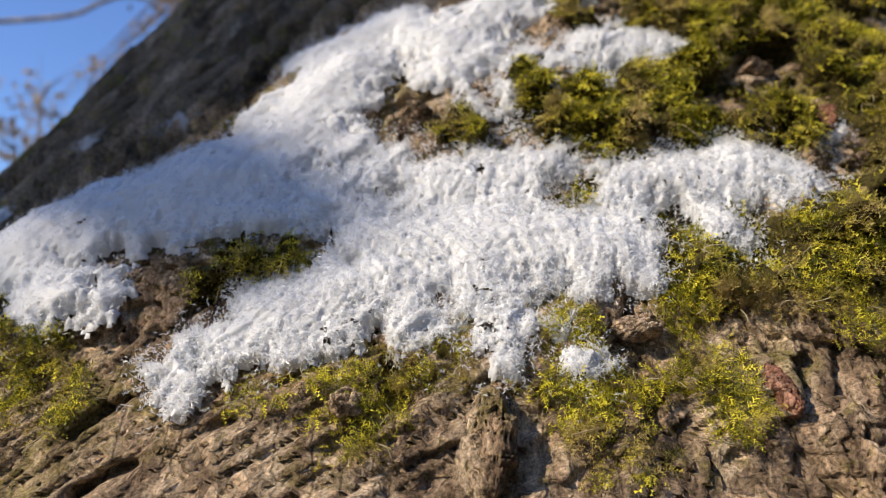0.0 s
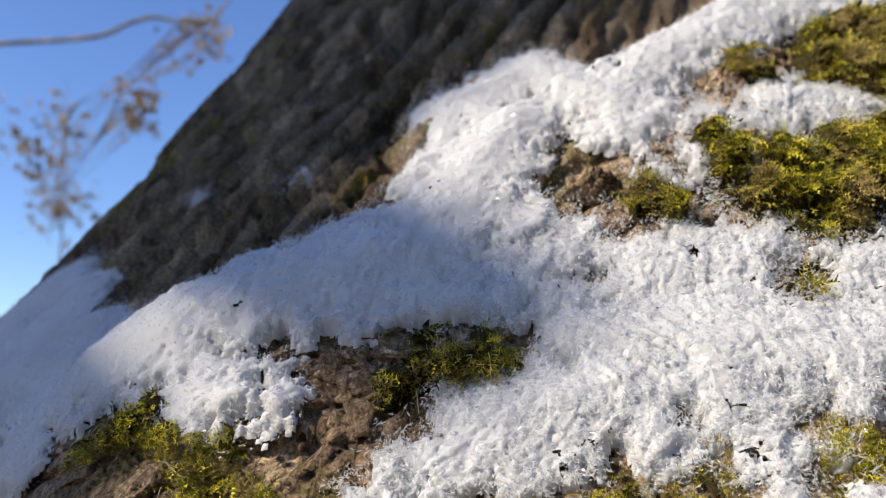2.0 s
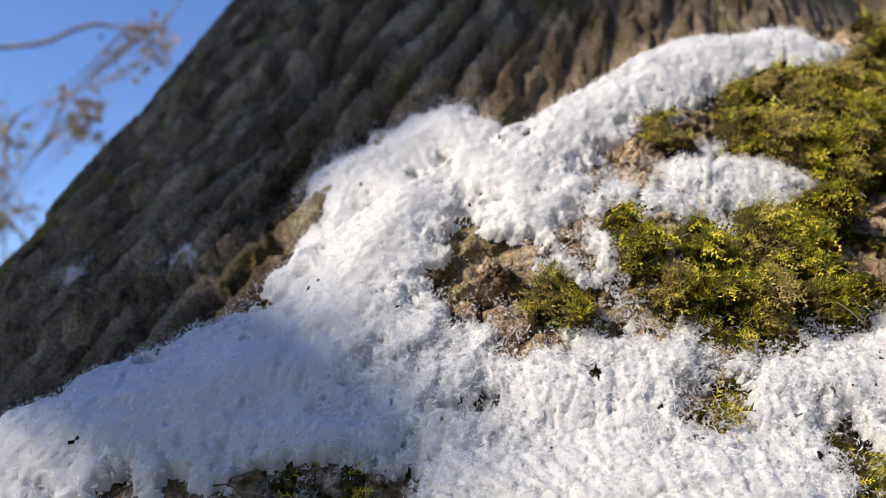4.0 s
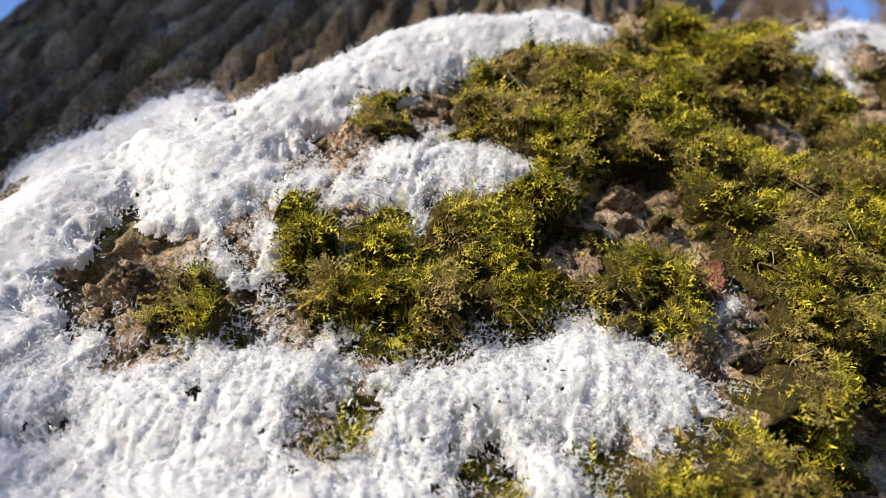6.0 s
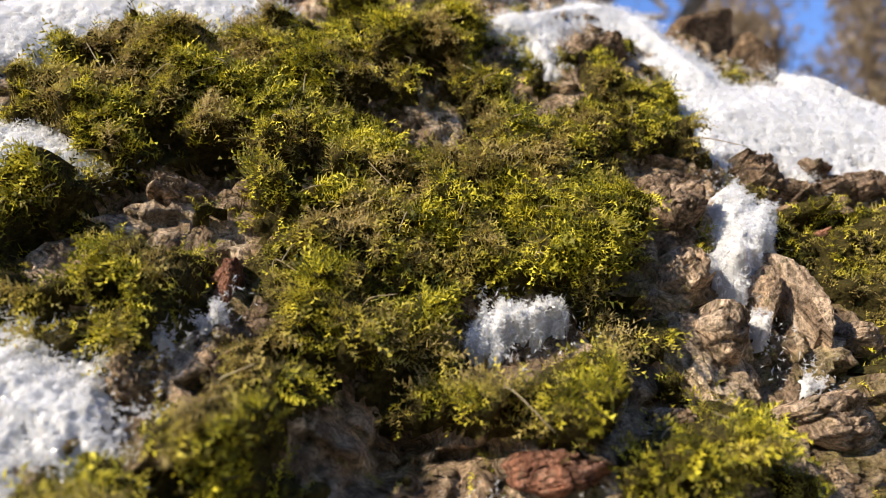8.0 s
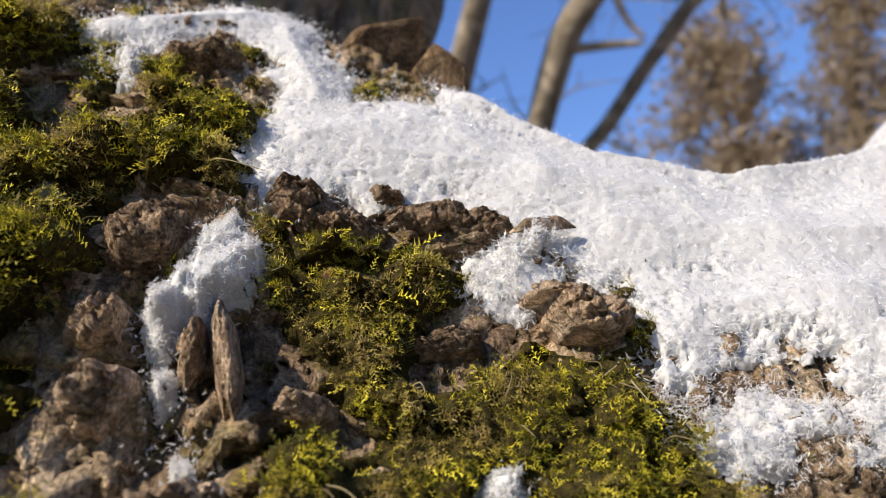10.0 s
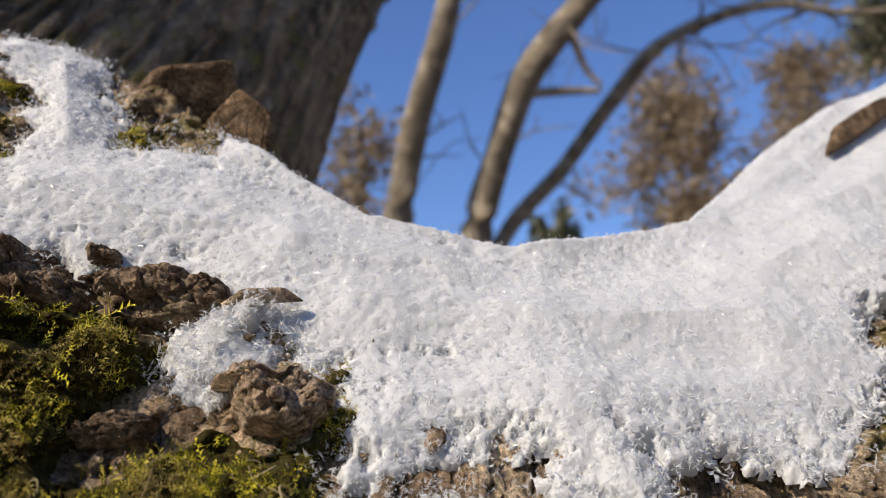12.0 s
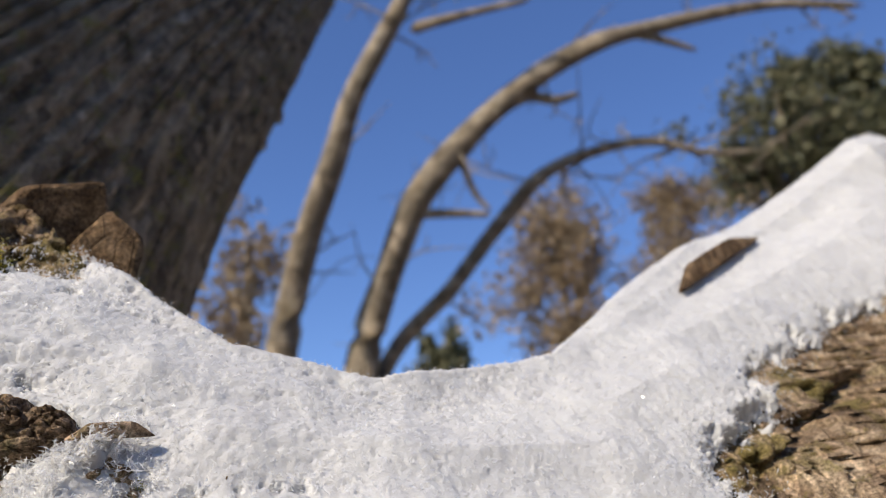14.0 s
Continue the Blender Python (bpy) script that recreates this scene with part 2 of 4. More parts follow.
SADDLE_FACE = [
    (0.373, 0.367, 0.425, 0.331, 0.018, 0.019),
    (0.416, 0.324, 0.467, 0.324, 0.021, 0.026),
    (0.466, 0.321, 0.544, 0.329, 0.025, 0.037),
    (0.556, 0.353, 0.602, 0.382, 0.041, 0.047),
    (0.425, 0.287, 0.468, 0.293, 0.012, 0.013),
    (0.467, 0.291, 0.535, 0.296, 0.015, 0.017),
    (0.409, 0.260, 0.416, 0.276, 0.005, 0.008),
    (0.378, 0.301, 0.387, 0.316, 0.006, 0.003),
    (0.478, 0.263, 0.477, 0.253, 0.008, 0.009),
    (0.579, 0.387, 0.672, 0.445, 0.027, 0.034),
    (0.681, 0.458, 0.849, 0.564, 0.033, 0.049),
    (0.573, 0.339, 0.624, 0.366, 0.015, 0.012),
    (0.342, 0.356, 0.396, 0.350, 0.014, 0.020),
    (0.396, 0.350, 0.440, 0.345, 0.022, 0.024),
    (0.600, 0.440, 0.700, 0.535, 0.024, 0.024),
]
SADDLE = SADDLE_RIM + SADDLE_FACE
FRINGE = [
    (0.376, 0.300, 0.388, 0.317, 0.004, 0.005),
    (0.388, 0.317, 0.396, 0.318, 0.004, 0.003),
]
TONGUE = [
    (0.411, 0.241, 0.449, 0.249, 0.005, 0.005),
    (0.458, 0.244, 0.475, 0.246, 0.006, 0.007),
    (0.430, 0.251, 0.434, 0.251, 0.004, 0.004),
]
MOSS_A = [
    (0.066, 0.266, 0.182, 0.324, 0.020, 0.026),
    (0.070, 0.160, 0.110, 0.179, 0.010, 0.016),
    (0.036, 0.156, 0.037, 0.155, 0.007, 0.007),
    (0.032, 0.119, 0.069, 0.123, 0.011, 0.013),
    (-0.052, 0.133, -0.016, 0.136, 0.006, 0.007),
    (-0.024, 0.121, -0.021, 0.119, 0.008, 0.006),
    (-0.129, 0.156, -0.117, 0.134, 0.008, 0.007),
    (0.141, 0.215, 0.139, 0.188, 0.012, 0.012),
    (0.124, 0.153, 0.124, 0.150, 0.008, 0.008),
    (-0.002, 0.146, -0.001, 0.144, 0.006, 0.006),
    (-0.070, 0.180, -0.052, 0.187, 0.006, 0.006),
    (-0.159, 0.173, -0.133, 0.163, 0.006, 0.007),
    (0.108, 0.359, 0.235, 0.396, 0.016, 0.025),
    (0.135, 0.333, 0.196, 0.330, 0.009, 0.013),
]
MOSS_B = [
    (0.099, 0.300, 0.102, 0.295, 0.011, 0.009),
    (0.052, 0.249, 0.093, 0.264, 0.012, 0.012),
    (0.112, 0.262, 0.112, 0.257, 0.009, 0.008),
    (0.114, 0.236, 0.118, 0.234, 0.006, 0.006),
    (0.175, 0.300, 0.223, 0.296, 0.015, 0.019),
    (0.160, 0.259, 0.189, 0.247, 0.011, 0.012),
    (0.150, 0.212, 0.137, 0.195, 0.011, 0.011),
    (0.034, 0.265, 0.038, 0.284, 0.004, 0.005),
    (0.009, 0.256, 0.013, 0.251, 0.004, 0.004),
    (0.171, 0.280, 0.175, 0.253, 0.015, 0.013),
    (0.214, 0.306, 0.244, 0.302, 0.011, 0.012),
    (0.194, 0.247, 0.197, 0.238, 0.008, 0.008),
    (0.230, 0.269, 0.250, 0.257, 0.006, 0.007),
    (0.215, 0.232, 0.226, 0.239, 0.008, 0.008),
]
MOSS_C = [
    (0.210, 0.221, 0.210, 0.220, 0.005, 0.005),
    (0.158, 0.212, 0.176, 0.222, 0.011, 0.009),
    (0.150, 0.217, 0.144, 0.209, 0.012, 0.010),
    (0.288, 0.378, 0.292, 0.375, 0.010, 0.009),
    (0.256, 0.337, 0.261, 0.331, 0.008, 0.008),
    (0.268, 0.222, 0.251, 0.210, 0.003, 0.004),
    (0.336, 0.275, 0.322, 0.250, 0.012, 0.013),
    (0.339, 0.237, 0.341, 0.225, 0.015, 0.012),
    (0.369, 0.258, 0.385, 0.243, 0.013, 0.014),
    (0.408, 0.302, 0.403, 0.284, 0.005, 0.005),
    (0.325, 0.287, 0.360, 0.298, 0.006, 0.008),
    (0.365, 0.252, 0.387, 0.255, 0.012, 0.011),
    (0.348, 0.258, 0.355, 0.247, 0.009, 0.009),
    (0.405, 0.298, 0.408, 0.285, 0.004, 0.005),
    (0.406, 0.249, 0.402, 0.242, 0.003, 0.004),
]
BARE = [
    (0.126, 0.301, 0.147, 0.300, 0.007, 0.006),
    (0.145, 0.282, 0.153, 0.281, 0.005, 0.004),
    (0.135, 0.227, 0.143, 0.233, 0.006, 0.006),
    (0.174, 0.221, 0.198, 0.216, 0.007, 0.007),
    (0.198, 0.212, 0.227, 0.208, 0.005, 0.004),
    (0.204, 0.339, 0.217, 0.339, 0.009, 0.007),
    (0.241, 0.398, 0.244, 0.361, 0.008, 0.006),
    (0.270, 0.279, 0.273, 0.272, 0.008, 0.006),
    (0.294, 0.302, 0.298, 0.321, 0.006, 0.009),
    (0.272, 0.241, 0.273, 0.236, 0.009, 0.008),
    (0.303, 0.257, 0.298, 0.242, 0.006, 0.006),
    (0.292, 0.223, 0.290, 0.211, 0.012, 0.011),
    (0.281, 0.328, 0.294, 0.320, 0.009, 0.009),
    (0.240, 0.231, 0.242, 0.224, 0.006, 0.005),
    (0.152, 0.262, 0.154, 0.253, 0.004, 0.004),
]
BARE_KNOBS = [
    (0.281, 0.318, 0.279, 0.303, 0.010, 0.010),
    (0.273, 0.283, 0.276, 0.245, 0.010, 0.011),
    (0.302, 0.282, 0.308, 0.250, 0.008, 0.008),
    (0.316, 0.330, 0.374, 0.322, 0.010, 0.009),
    (0.290, 0.232, 0.306, 0.222, 0.013, 0.013),
    (0.318, 0.262, 0.330, 0.250, 0.006, 0.006),
]
BARE_TOO = [
    (0.137, 0.229, 0.141, 0.227, 0.007, 0.006),
    (0.145, 0.303, 0.132, 0.288, 0.006, 0.007),
    (0.082, 0.229, 0.076, 0.243, 0.003, 0.003),
    (0.215, 0.361, 0.209, 0.341, 0.009, 0.007),
    (0.106, 0.274, 0.110, 0.271, 0.004, 0.003),
    (0.321, 0.327, 0.369, 0.323, 0.008, 0.007),
    (0.355, 0.276, 0.366, 0.279, 0.005, 0.005),
    (0.286, 0.410, 0.293, 0.394, 0.012, 0.008),
    (0.394, 0.292, 0.399, 0.290, 0.009, 0.007),
    (0.092, 0.125, 0.092, 0.119, 0.006, 0.006),
    (0.108, 0.116, 0.103, 0.103, 0.008, 0.010),
    (0.011, 0.111, 0.013, 0.102, 0.008, 0.007),
    (0.056, 0.149, 0.057, 0.148, 0.006, 0.005),
    (0.371, 0.291, 0.381, 0.285, 0.006, 0.007),
]
FISSURES = [
    (0.606, 0.321, 0.643, 0.347, 0.002, 0.003),
    (0.643, 0.347, 0.711, 0.391, 0.003, 0.004),
    (-0.105, 0.121, -0.094, 0.132, 0.001, 0.001),
    (-0.094, 0.132, -0.080, 0.139, 0.001, 0.001),
    (-0.015, 0.138, -0.013, 0.123, 0.002, 0.003),
    (0.123, 0.303, 0.147, 0.310, 0.003, 0.003),
    (0.147, 0.310, 0.175, 0.341, 0.002, 0.001),
    (0.198, 0.216, 0.227, 0.210, 0.002, 0.001),
    (-0.021, 0.245, -0.005, 0.261, 0.002, 0.002),
    (0.102, 0.275, 0.128, 0.302, 0.002, 0.003),
    (0.128, 0.302, 0.180, 0.346, 0.003, 0.002),
    (0.273, 0.262, 0.289, 0.265, 0.001, 0.001),
    (0.302, 0.280, 0.299, 0.256, 0.001, 0.001),
    (0.307, 0.240, 0.319, 0.247, 0.002, 0.002),
    (0.320, 0.301, 0.362, 0.314, 0.002, 0.002),
]
FISSURES_TOO = [
    (-0.081, 0.166, -0.062, 0.190, 0.001, 0.002),
    (-0.023, 0.235, -0.012, 0.257, 0.002, 0.002),
    (-0.013, 0.136, -0.010, 0.124, 0.002, 0.002),
    (0.007, 0.116, 0.013, 0.096, 0.001, 0.002),
    (0.103, 0.139, 0.097, 0.118, 0.002, 0.002),
    (-0.097, 0.101, -0.058, 0.122, 0.001, 0.001),
    (0.149, 0.273, 0.147, 0.249, 0.002, 0.001),
    (0.082, 0.233, 0.097, 0.238, 0.001, 0.001),
    (0.189, 0.227, 0.198, 0.221, 0.001, 0.001),
    (0.251, 0.259, 0.267, 0.262, 0.001, 0.001),
    (0.145, 0.231, 0.163, 0.229, 0.001, 0.001),
    (0.265, 0.353, 0.242, 0.341, 0.002, 0.001),
    (0.196, 0.336, 0.212, 0.324, 0.001, 0.001),
]
SADDLE_HOLES = [
    (0.605, 0.309, 0.685, 0.362, 0.018, 0.033),
    (0.651, 0.362, 0.727, 0.408, 0.019, 0.025),
    (0.595, 0.319, 0.617, 0.331, 0.013, 0.014),
]
HUMP = [
    (0.209, 0.230, 0.238, 0.239, 0.008, 0.009),
    (0.215, 0.238, 0.227, 0.231, 0.006, 0.007),
    (0.247, 0.211, 0.258, 0.218, 0.006, 0.005),
    (0.144, 0.216, 0.163, 0.219, 0.006, 0.006),
]

# ---- meshes ----
def mesh_of(name, verts, faces, material, flat=False):
    verts = np.ascontiguousarray(verts, np.float32)
    faces = np.ascontiguousarray(faces, np.int32)
    me = bpy.data.meshes.new(name)
    k = faces.shape[1]
    me.vertices.add(len(verts))
    me.vertices.foreach_set("co", verts.ravel())
    me.loops.add(faces.size)
    me.loops.foreach_set("vertex_index", faces.ravel())
    me.polygons.add(len(faces))
    me.polygons.foreach_set("loop_start", np.arange(0, faces.size, k, dtype=np.int32))
    me.polygons.foreach_set("loop_total", np.full(len(faces), k, np.int32))
    me.polygons.foreach_set("use_smooth", np.full(len(faces), not flat))
    me.update(calc_edges=True)
    me.validate()
    me.materials.append(material)
    return me


def part(name, verts, faces, material, parent=None, label="", kind="", flat=False, normals=None):
    ob = new(name, mesh_of(name, verts, faces, material, flat))
    if normals is not None:
        ob.data.normals_split_custom_set_from_vertices(normals)
    if parent is not None:
        ob.parent = parent
        ob.matrix_parent_inverse = parent_world(parent).inverted()
    return tagged(ob, label=label, kind=kind)


def parent_world(ob):
    """Where an object stands; only tops are moved, so a part's own parts lie at the world's origin."""
    return Matrix.Translation(ob.location) if ob.parent is None else Matrix.Identity(4)


def thing(name, at, label, category, group="", kind=""):
    ob = new(name)
    ob.location = at
    ob.empty_display_size = 0.05
    return tagged(ob, label, category, group, kind)


def quads(rows, cols, keep=None, wrap=False):
    i, j = np.meshgrid(np.arange(rows - 1), np.arange(cols if wrap else cols - 1), indexing="ij")
    j2 = (j + 1) % cols
    f = np.stack([i * cols + j, i * cols + j2, (i + 1) * cols + j2, (i + 1) * cols + j], -1).reshape(-1, 4)
    if keep is not None:
        f = f[keep.ravel()[f].any(1)]
    return f


def pruned(verts, faces):
    used = np.unique(faces)
    index = np.zeros(len(verts), np.int64)
    index[used] = np.arange(len(used))
    return verts[used], index[faces]


def tube(points, radii, sides=10, wob=0.0, seed=0):
    """A tapered limb along a smooth line; ends are closed to points."""
    pts = np.array(points, float)
    rad = np.array(radii, float)
    t = np.arange(len(pts))
    tt = np.linspace(0, len(pts) - 1, (len(pts) - 1) * 6 + 1)
    k = np.clip(np.floor(tt).astype(int), 0, len(pts) - 2)
    w = (tt - k)[:, None]
    g = np.gradient(pts, axis=0)
    p0, p1, m0, m1 = pts[k], pts[k + 1], g[k], g[k + 1]
    line = (2 * w ** 3 - 3 * w ** 2 + 1) * p0 + (w ** 3 - 2 * w ** 2 + w) * m0 + (3 * w ** 2 - 2 * w ** 3) * p1 + (w ** 3 - w ** 2) * m1
    r = np.interp(tt, t, rad)
    d = np.gradient(line, axis=0)
    d /= np.linalg.norm(d, axis=1)[:, None] + 1e-9
    ref = np.where(np.abs(d[:, 2:3]) > 0.9, [[1.0, 0, 0]], [[0, 0, 1.0]])
    e1 = np.cross(d, ref)
    e1 /= np.linalg.norm(e1, axis=1)[:, None]
    e2 = np.cross(d, e1)
    th = np.linspace(0, 2 * math.pi, sides, endpoint=False)
    rr = r[:, None] * (1 + wob * vnoise(np.tile(th * 1.9, (len(tt), 1)), np.tile(tt[:, None] * 1.7, (1, sides)), seed))
    v = line[:, None] + rr[..., None] * (np.cos(th)[None, :, None] * e1[:, None] + np.sin(th)[None, :, None] * e2[:, None])
    v[0], v[-1] = line[0], line[-1]
    return v.reshape(-1, 3), quads(len(tt), sides, wrap=True)


def joined(pieces):
    verts, faces, base = [], [], 0
    for v, f in pieces:
        verts.append(v)
        faces.append(f + base)
        base += len(v)
    return np.concatenate(verts), np.concatenate(faces)


# ---- materials ----
class Nodes:
    """A short way to write a node material."""

    def __init__(self, name):
        self.mat = bpy.data.materials.new(name)
        self.mat.use_nodes = True
        self.tree = self.mat.node_tree
        self.bsdf = self.tree.nodes["Principled BSDF"]
        self.coord = self.add("ShaderNodeTexCoord").outputs["Object"]

    def add(self, kind, **values):
        node = self.tree.nodes.new(kind)
        for k, v in values.items():
            node.inputs[k.replace("_", " ")].default_value = v
        return node

    def link(self, a, b):
        self.tree.links.new(a, b)

    def aligned(self, scale):
        """Object coordinates turned into the slope's frame and stretched."""
        m = self.add("ShaderNodeMapping")
        m.vector_type = "TEXTURE"
        m.inputs["Rotation"].default_value = (SLOPE_TURN, 0, 0)
        m2 = self.add("ShaderNodeMapping")
        m2.inputs["Scale"].default_value = scale
        self.link(self.coord, m.inputs[0])
        self.link(m.outputs[0], m2.inputs[0])
        return m2.outputs[0]

    def noise(self, scale, detail=4.0, rough=0.6, at=None):
        n = self.add("ShaderNodeTexNoise", Scale=scale, Detail=detail, Roughness=rough)
        self.link(at or self.coord, n.inputs["Vector"])
        return n.outputs[0]

    def ramp(self, value, *stops):
        n = self.add("ShaderNodeValToRGB")
        e = n.color_ramp.elements
        while len(e) < len(stops):
            e.new(0.5)
        for el, (pos, col) in zip(e, stops):
            el.position, el.color = pos, (*col, 1)
        self.link(value, n.inputs[0])
        return n.outputs[0]

    def mix(self, fac, a, b, mode="MIX"):
        n = self.tree.nodes.new("ShaderNodeMix")
        n.data_type, n.blend_type = "RGBA", mode
        for sock, val in ((n.inputs[0], fac), (n.inputs[6], a), (n.inputs[7], b)):
            if isinstance(val, (int, float)):
                sock.default_value = val
            elif isinstance(val, tuple):
                sock.default_value = (*val, 1)
            else:
                self.link(val, sock)
        return n.outputs[2]

    def bump(self, height, strength, distance):
        n = self.add("ShaderNodeBump", Strength=strength, Distance=distance)
        self.link(height, n.inputs["Height"])
        self.link(n.outputs[0], self.bsdf.inputs["Normal"])

    def done(self, color, rough=0.8, spec=0.3):
        if isinstance(color, tuple):
            self.bsdf.inputs["Base Color"].default_value = (*color, 1)
        else:
            self.link(color, self.bsdf.inputs["Base Color"])
        self.bsdf.inputs["Roughness"].default_value = rough
        self.bsdf.inputs["Specular IOR Level"].default_value = spec
        return self.mat


def bark_material(name, dark, mid, light, tint, tint_from=0.56, grain=(60, 16, 60), depth=0.004, flake=230, cracks=0.35):
    m = Nodes(name)
    at = m.aligned(grain)
    n1 = m.noise(1.0, 8, 0.75, at)
    n2 = m.noise(700, 6, 0.75)
    n3 = m.noise(24, 6, 0.7)
    cells = m.add("ShaderNodeTexVoronoi", Scale=1.0)
    warp = m.mix(0.12, m.aligned((flake, flake * 0.45, flake)), m.noise(flake * 0.5, 3, 0.6), "ADD")
    m.link(warp, cells.inputs["Vector"])
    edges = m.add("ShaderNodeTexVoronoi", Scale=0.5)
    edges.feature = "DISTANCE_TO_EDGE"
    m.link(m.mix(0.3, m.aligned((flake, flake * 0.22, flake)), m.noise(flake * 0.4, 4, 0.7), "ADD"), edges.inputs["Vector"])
    tone = m.add("ShaderNodeSeparateColor")
    m.link(cells.outputs["Color"], tone.inputs[0])
    col = m.ramp(n1, (0.30, dark), (0.48, mid), (0.66, light))
    col = m.mix(1.0, col, m.ramp(tone.outputs[0], (0.0, (0.55, 0.52, 0.5)), (0.6, (1.0, 1.0, 1.0)), (1.0, (1.35, 1.3, 1.25))), "MULTIPLY")
    col = m.mix(m.ramp(m.noise(190, 5, 0.7), (0.57, (0, 0, 0)), (0.64, (0.6, 0.6, 0.6))), col, tint)
    col = m.mix(m.ramp(n3, (tint_from, (0, 0, 0)), (tint_from + 0.10, (0.8, 0.8, 0.8))), col, tint)
    col = m.mix(1.0, col, m.ramp(n2, (0.36, (0.34, 0.31, 0.29)), (0.5, (1.0, 1.0, 1.0)), (0.62, (1.6, 1.55, 1.5))), "MULTIPLY")
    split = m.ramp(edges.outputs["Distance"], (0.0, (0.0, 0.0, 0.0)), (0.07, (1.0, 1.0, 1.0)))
    col = m.mix(cracks, col, m.mix(1.0, col, split, "MULTIPLY"))  # crack shade between flakes, put into the colour
    both = m.mix(0.5 * cracks, m.mix(0.5, m.mix(0.35, n1, cells.outputs["Distance"]), n2), split)
    m.bump(both, 1.0, depth)
    return m.done(col, 0.9, 0.15)


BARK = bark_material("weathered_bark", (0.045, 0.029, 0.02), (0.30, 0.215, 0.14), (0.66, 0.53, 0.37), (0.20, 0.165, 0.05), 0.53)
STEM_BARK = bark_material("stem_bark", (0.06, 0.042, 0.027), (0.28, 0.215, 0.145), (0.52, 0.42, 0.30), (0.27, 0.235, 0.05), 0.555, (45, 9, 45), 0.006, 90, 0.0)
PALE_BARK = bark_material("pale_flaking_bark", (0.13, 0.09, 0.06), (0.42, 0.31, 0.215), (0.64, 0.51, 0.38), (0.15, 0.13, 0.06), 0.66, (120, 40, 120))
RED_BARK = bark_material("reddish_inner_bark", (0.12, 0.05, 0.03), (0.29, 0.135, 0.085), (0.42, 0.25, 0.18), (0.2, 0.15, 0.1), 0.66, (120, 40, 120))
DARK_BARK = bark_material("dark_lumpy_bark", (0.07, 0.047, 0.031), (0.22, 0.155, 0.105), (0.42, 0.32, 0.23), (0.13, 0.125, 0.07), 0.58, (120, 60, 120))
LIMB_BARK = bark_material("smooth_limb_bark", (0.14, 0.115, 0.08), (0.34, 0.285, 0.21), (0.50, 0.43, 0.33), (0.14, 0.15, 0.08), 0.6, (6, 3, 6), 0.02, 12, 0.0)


def snow_material():
    m = Nodes("granular_snow")
    n1 = m.noise(900, 3, 0.7)
    n2 = m.noise(60, 3, 0.5)
    col = m.ramp(n2, (0.3, (0.47, 0.47, 0.475)), (0.7, (0.54, 0.54, 0.535)))
    m.bump(n1, 0.35, 0.0006)
    m.bsdf.inputs["Subsurface Weight"].default_value = 1.0
    m.bsdf.inputs["Subsurface Radius"].default_value = (1.0, 1.0, 1.0)
    m.bsdf.inputs["Subsurface Scale"].default_value = 0.0016
    return m.done(col, 0.55, 0.4)


def ice_material():
    m = Nodes("snow_crystals")
    info = m.add("ShaderNodeNewGeometry")
    col = m.ramp(info.outputs["Random Per Island"], (0.0, (0.78, 0.78, 0.78)), (1.0, (0.97, 0.97, 0.97)))
    m.done(col, 0.18, 0.5)
    tr = m.add("ShaderNodeBsdfTranslucent")
    m.link(col, tr.inputs[0])
    mixer = m.add("ShaderNodeMixShader")
    mixer.inputs[0].default_value = 0.5
    m.link(m.bsdf.outputs[0], mixer.inputs[1])
    m.link(tr.outputs[0], mixer.inputs[2])
    clear = m.add("ShaderNodeBsdfTransparent")
    thin = m.add("ShaderNodeMixShader")
    thin.inputs[0].default_value = 0.42
    m.link(mixer.outputs[0], thin.inputs[1])
    m.link(clear.outputs[0], thin.inputs[2])
    m.link(thin.outputs[0], m.tree.nodes["Material Output"].inputs[0])
    return m.mat


def leaf_material(name, low, mid, high, scale=60, through=0.4, dry=None):
    m = Nodes(name)
    info = m.add("ShaderNodeNewGeometry")
    col = m.ramp(info.outputs["Random Per Island"], (0.0, low), (0.55, mid), (1.0, high))
    if dry:
        col = m.mix(m.ramp(m.noise(scale, 3, 0.6), (0.47, (0, 0, 0)), (0.64, (0.85, 0.85, 0.85))), col, dry)
    m.done(col, 0.6, 0.25)
    tr = m.add("ShaderNodeBsdfTranslucent")
    m.link(col, tr.inputs[0])
    mixer = m.add("ShaderNodeMixShader")
    mixer.inputs[0].default_value = through
    m.link(m.bsdf.outputs[0], mixer.inputs[1])
    m.link(tr.outputs[0], mixer.inputs[2])
    m.link(mixer.outputs[0], m.tree.nodes["Material Output"].inputs[0])
    return m.mat


SNOW, ICE = snow_material(), ice_material()


def bed_material():
    m = Nodes("moss_bed")
    n = m.noise(500, 5, 0.7)
    col = m.ramp(n, (0.35, (0.022, 0.018, 0.006)), (0.65, (0.10, 0.08, 0.022)))
    m.bump(n, 1.0, 0.003)
    return m.done(col, 0.95, 0.1)


MOSS_BED = bed_material()
MOSS = leaf_material("cushion_moss", (0.04, 0.045, 0.005), (0.25, 0.23, 0.013), (0.92, 0.79, 0.06), 45, 0.36, (0.36, 0.26, 0.10))
STRAND = leaf_material("dry_moss_strands", (0.22, 0.17, 0.09), (0.36, 0.29, 0.16), (0.5, 0.42, 0.26), 1, 0.3)
DRY_LEAF = leaf_material("dry_oak_leaves", (0.20, 0.145, 0.09), (0.31, 0.235, 0.15), (0.42, 0.33, 0.21), 1, 0.4)
NEEDLES = leaf_material("pine_needles", (0.055, 0.06, 0.03), (0.12, 0.12, 0.065), (0.19, 0.175, 0.10), 1, 0.2)


